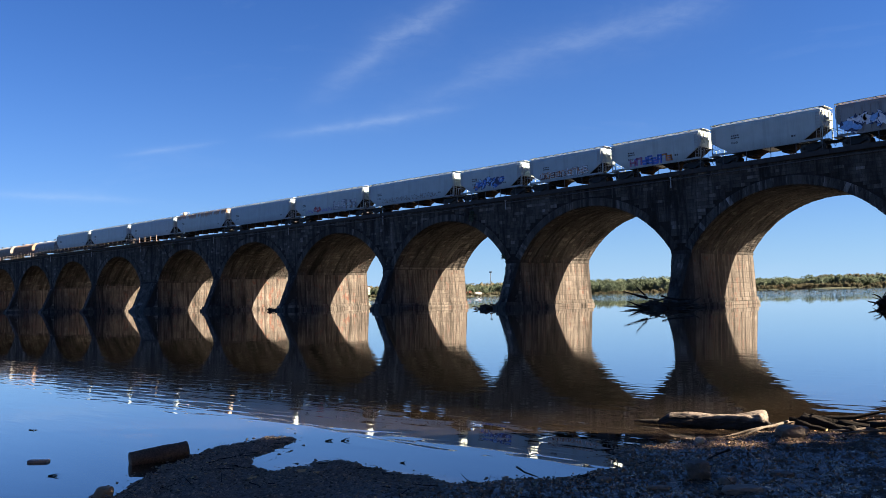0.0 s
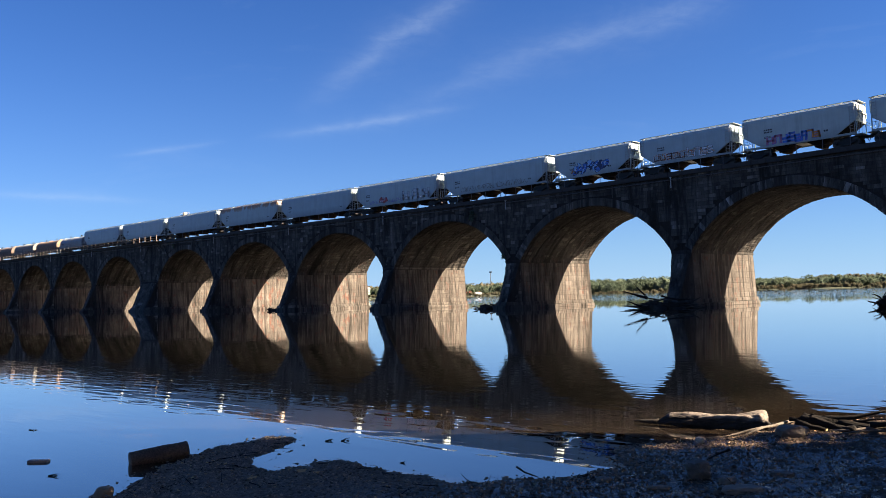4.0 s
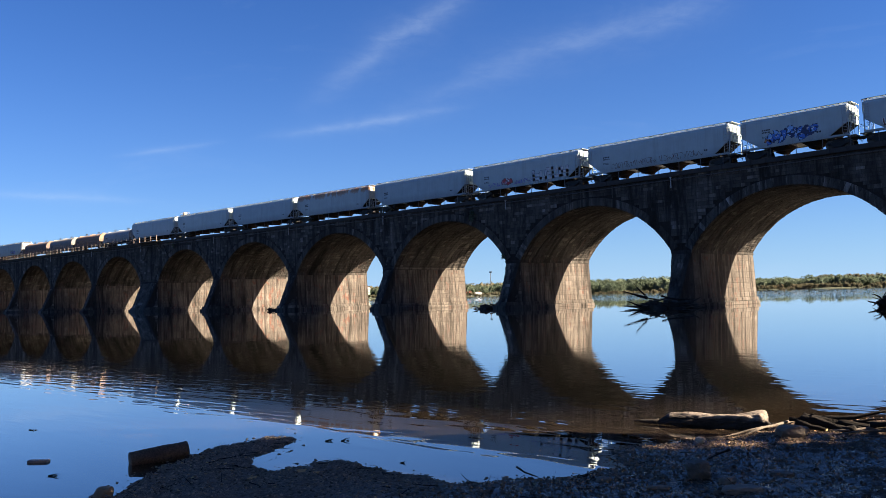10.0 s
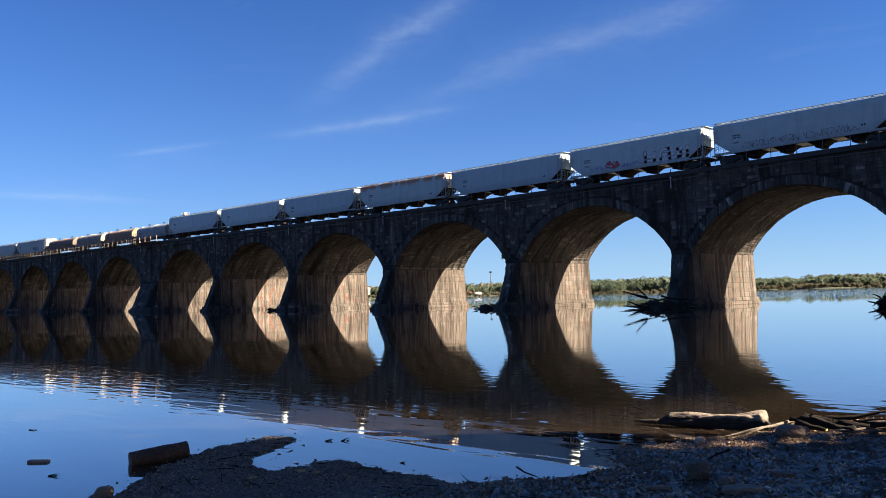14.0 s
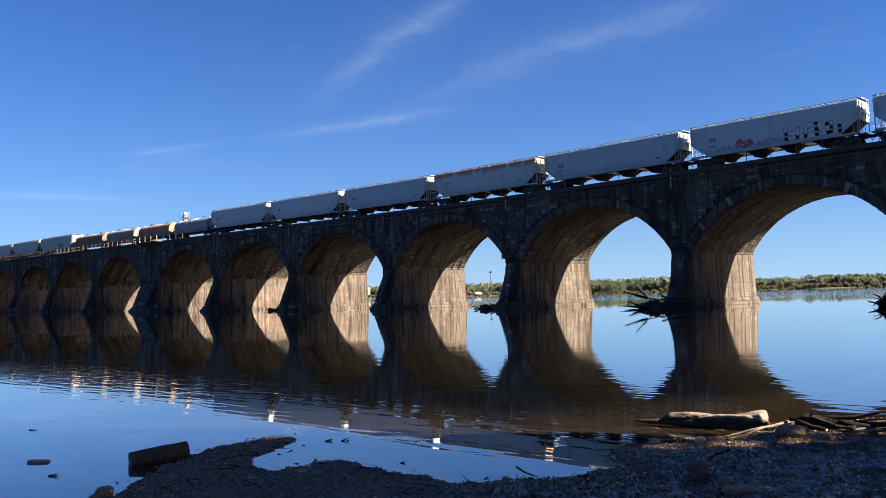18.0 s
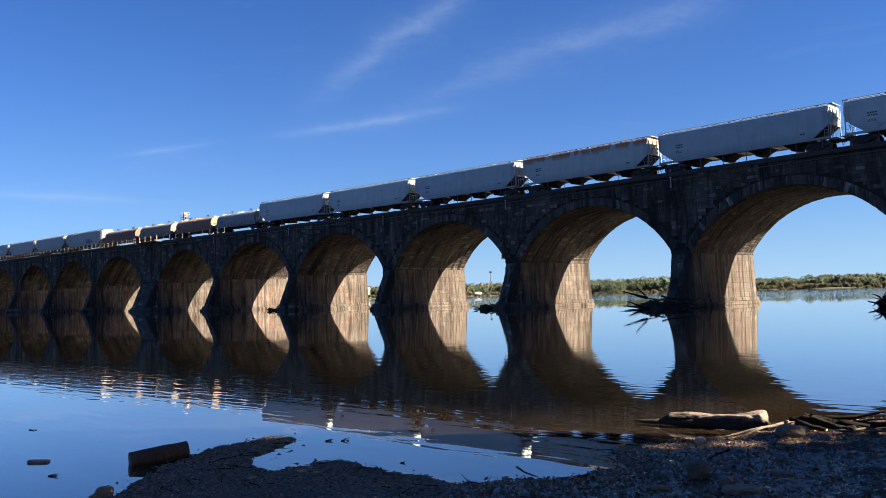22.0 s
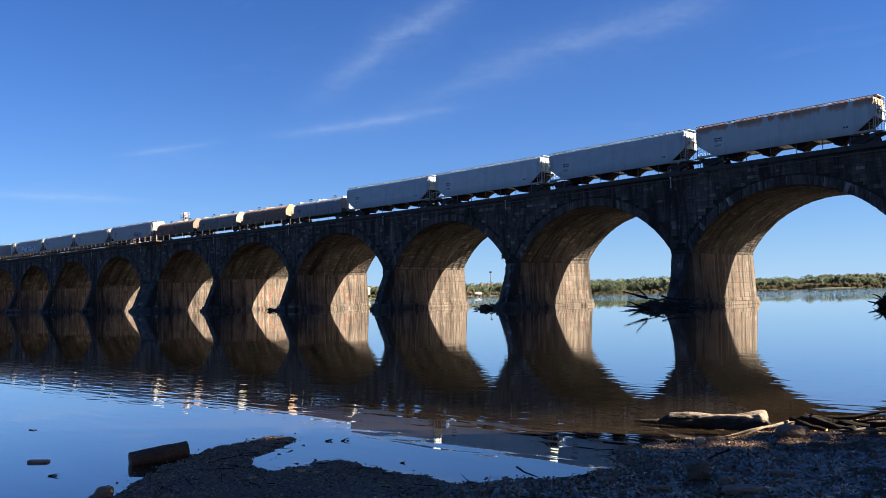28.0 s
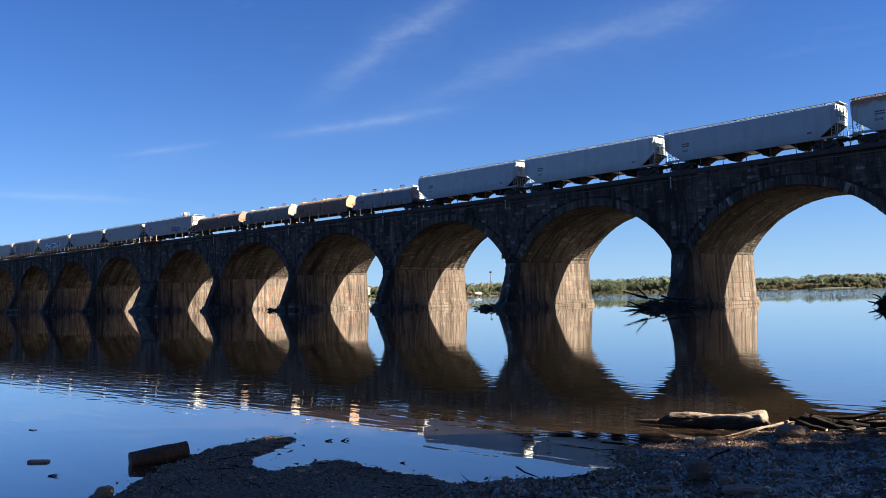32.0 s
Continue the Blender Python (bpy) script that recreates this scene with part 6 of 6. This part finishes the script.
GRIT.color(GRIT.mix(GRIT_DARKER.outputs[0], GRIT_COLOUR, GRIT.mix(1.0, GRIT_COLOUR, (0.48, 0.45, 0.43), "MULTIPLY")))
GRIT = GRIT.m
DEADLEAF = Mat("dead_leaf", 0.65)
DEADLEAF.color(DEADLEAF.ramp(DEADLEAF.chance(), (0.0, (0.05, 0.03, 0.018)), (0.5, (0.14, 0.075, 0.035)), (0.85, (0.28, 0.15, 0.06)), (1.0, (0.46, 0.30, 0.10))))
DEADLEAF = DEADLEAF.m


def scatter(n, seed, limit):
    """Spots on the strip of shore in view, more of them near the water."""
    rs = np.random.RandomState(seed)
    x, y = rs.uniform(-10.4, -2.6, n * 12), rs.uniform(3.4, 13.2, n * 12)
    near = np.hypot(x, y)
    sd = inside_distance(x, y, BANK)
    az = np.degrees(np.arctan2(x, y))
    ok = (sd > -0.05) & (az < -15) & (az > -73) & (near > 5.2) & (rs.rand(n * 12) < np.clip(limit / (0.25 + sd), 0.15, 1))
    x, y = x[ok][:n], y[ok][:n]
    return x, y, ground_height(x, y), rs


def make_gravel(n, seed):
    x, y, z, rs = scatter(n, seed, 0.6)
    b = Build()
    dirs = [Vector((math.cos(t), math.sin(t), 0)) for t in np.arange(6) * math.tau / 6]
    for px, py, pz in zip(x, y, z):
        if pz < 0.003:
            continue
        s = 0.004 + 0.014 * rs.rand() ** 4
        ring0 = [Vector((px + d.x * s * rs.uniform(0.7, 1.3), py + d.y * s * rs.uniform(0.7, 1.3), pz - s * 0.3)) for d in dirs]
        ring1 = [Vector((px + (v.x - px) * 0.75, py + (v.y - py) * 0.75, pz + s * rs.uniform(0.35, 0.8))) for v in ring0]
        b.loft([ring0, ring1])
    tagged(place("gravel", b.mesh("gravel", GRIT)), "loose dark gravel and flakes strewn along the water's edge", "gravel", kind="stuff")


def make_clods(n, seed):
    x, y, z, rs = scatter(n * 2, seed, 3.0)
    b = Build()
    dirs = [Vector((math.cos(t), math.sin(t), 0)) for t in np.arange(7) * math.tau / 7]
    for px, py, pz in zip(x, y, z):
        if px < -6.2 or pz < 0.0:
            continue
        s = 0.008 + 0.034 * rs.rand() ** 3
        ring0 = [Vector((px + d.x * s * rs.uniform(0.6, 1.4), py + d.y * s * rs.uniform(0.6, 1.4), pz - s * 0.3)) for d in dirs]
        ring1 = [Vector((px + (v.x - px) * 0.8, py + (v.y - py) * 0.8, pz + s * rs.uniform(0.1, 0.45))) for v in ring0]
        ring2 = [Vector((px + (v.x - px) * 0.35, py + (v.y - py) * 0.35, pz + s * rs.uniform(0.4, 0.6))) for v in ring0]
        b.loft([ring0, ring1, ring2])
    tagged(place("mud_clods", b.mesh("mud_clods", GRIT)), "lumps of dark wet mud and stones on the shore", "mud", kind="stuff")


def make_fringe(n, seed):
    """Loose clumps of flotsam grounded in the first hand's width of water."""
    rs = np.random.RandomState(seed)
    x, y = rs.uniform(-10.4, -4.6, n * 60), rs.uniform(3.4, 12.0, n * 60)
    sd = inside_distance(x, y, BANK)
    ok = (sd < 0.0) & (sd > -0.30) & (rs.rand(n * 60) < 0.02 / (0.05 - np.minimum(sd, 0.0)) ** 0.8)
    x, y = x[ok][:n], y[ok][:n]
    b = Build()
    dirs = [Vector((math.cos(t), math.sin(t), 0)) for t in np.arange(7) * math.tau / 7]
    for px, py, pz in zip(x, y, ground_height(x, y)):
        s = 0.007 + 0.018 * rs.rand() ** 2.5
        st, tn = rs.uniform(0.25, 0.7), rs.uniform(0, 6.28)
        low = []
        for d in dirs:
            u, w = d.x * s * rs.uniform(0.7, 1.4), d.y * s * st * rs.uniform(0.7, 1.4)
            low.append(Vector((px + u * math.cos(tn) - w * math.sin(tn), py + u * math.sin(tn) + w * math.cos(tn), pz - 0.01)))
        mid = [Vector((v.x, v.y, 0.003)) for v in low]
        top = [Vector((px + (v.x - px) * 0.6, py + (v.y - py) * 0.6, s * rs.uniform(0.2, 0.6))) for v in low]
        b.loft([low, mid, top])
    tagged(place("flotsam", b.mesh("flotsam", GRIT)), "small dark clumps of debris grounded at the water's edge", "debris", kind="stuff")


def make_leaves(n, seed):
    x, y, z, rs = scatter(n, seed, 0.8)
    b = Build()
    for px, py, pz in zip(x, y, z):
        s = rs.uniform(0.010, 0.026)
        q = Euler((rs.uniform(-0.5, 0.5), rs.uniform(-0.5, 0.5), rs.uniform(0, 6.3))).to_matrix()
        c = Vector((px, py, pz + 0.014))
        b.add([c + q @ Vector(v) for v in ((-s, 0, 0.25 * s), (-s * 0.3, -s * 0.55, 0), (s * 0.6, -s * 0.4, 0.1 * s), (s * 1.1, 0, 0.3 * s), (s * 0.6, s * 0.4, 0.1 * s), (-s * 0.3, s * 0.55, 0))], [(0, 1, 2, 3), (0, 3, 4, 5)])
    tagged(place("fallen_leaves", b.mesh("fallen_leaves", DEADLEAF)), "brown fallen leaves strewn over the shore", "leaves", kind="stuff")


YELLOW_LEAF = plain("yellow_brown_leaf", (0.42, 0.20, 0.05), 0.7, 0, 0.35, 30)
for x, y, size, turn, seed in ((-7.84, 5.13, 0.06, 20, 1), (-7.64, 5.62, 0.06, 75, 2), (-7.50, 5.70, 0.045, 130, 3)):
    r = random.Random(seed)
    edge = []
    for i in range(15):
        t = math.tau * i / 15
        reach = size * (0.55 + 0.45 * abs(math.cos(2.5 * t))) * r.uniform(0.85, 1.15)
        edge.append((reach * math.cos(t), reach * math.sin(t), 0.16 * reach * math.sin(2 * t + seed) + 0.25 * abs(reach * math.sin(t))))
    b = Build().add([(0, 0, 0.002)] + edge + [(0, 0, -0.001)] + [(p, q, z - 0.003) for p, q, z in edge], [(0, i + 1, (i + 1) % 15 + 1) for i in range(15)] + [(16, (i + 1) % 15 + 17, i + 17) for i in range(15)] + [(i + 1, i + 17, (i + 1) % 15 + 17, (i + 1) % 15 + 1) for i in range(15)])
    tagged(place("leaf", b.mesh("leaf", YELLOW_LEAF), None, pose(x, y, gz(x, y) + 0.012, 8, -6, turn)), "curled yellow-brown maple leaf on the gravel", "leaf", "large leaves on the shore")
make_gravel(32000, 71)
make_clods(700, 74)
make_fringe(420, 75)
make_leaves(1900, 72)
x, y, z, rs = scatter(120, 73, 0.5)
b = Build()
for px, py, pz in zip(x, y, z):
    a = rs.uniform(0, 6.28)
    limb(b, random.Random(int(px * 1000)), (px, py, pz + 0.012), (math.cos(a), math.sin(a), 0.05), rs.uniform(0.08, 0.35), 0.006, 4, 0.15, 5)
tagged(place("twigs", b.mesh("twigs", DARKWOOD)), "thin dark twigs strewn over the shore", "twigs", kind="stuff")


# ---------------- trees of the near bank, which shade the shore ----------------
LEAF_NEAR = leaf_material("autumn_foliage", (0.05, 0.07, 0.025), (0.11, 0.12, 0.04), (0.22, 0.18, 0.06))


def bank_tree(x, y, high, spread, leaves, seed):
    rng = random.Random(seed)
    z = gz(x, y)
    tree = thing("tree", pose(x, y, z), "tall riverside tree with an uneven autumn crown", "tree", "trees on the near bank")
    b = Build()
    pts = limb(b, rng, (0, 0, -0.2), (rng.uniform(-0.1, 0.1), 0, 1), high * 0.8, high * 0.022, 8, 0.06, 10)
    for i in range(14):
        p = pts[rng.randrange(3, 8)]
        a = rng.uniform(0, 6.28)
        limb(b, rng, p, (math.cos(a), math.sin(a), rng.uniform(0.2, 0.8)), spread * rng.uniform(0.6, 1.0), high * 0.007, 5, 0.2, 6)
    place("trunk", b.mesh("trunk", BARK), tree)
    b = Build()
    leaf_cloud(b, rng, (0, 0, high * 0.60), (spread, spread, high * 0.42), leaves, 0.26, 26)
    place("crown", b.mesh("crown", LEAF_NEAR), tree)


for a, q, high, spread, leaves, seed in ((13.0, 7.8, 17, 4.2, 3400, 102), (17.0, 3.5, 19, 4.5, 5200, 81), (12.5, 0.5, 16, 4.2, 5200, 82), (16.0, -4.0, 18, 4.6, 5200, 83), (20.5, 7.4, 22, 4.8, 3000, 93), (14.0, -9.0, 17, 4.5, 5200, 86)):
    bank_tree(0.855 * a - 0.518 * q, 0.518 * a + 0.855 * q, high, spread, leaves, seed)


# ---------------- the train runs ----------------
def wheel_rows(offset):
    """A wheelset rolls without slip: under 90 degrees from row to row."""
    n = 260
    return [(SECONDS * i / n, pose(offset, 0, 0.46, 0, math.degrees(SPEED * SECONDS * i / n / 0.46), 0)) for i in range(n + 1)]


def motions():
    for car, start in CARS:
        walk(car, car_rows(start))
    for wheel, offset in WHEELS:
        walk(wheel, wheel_rows(offset))


motions()
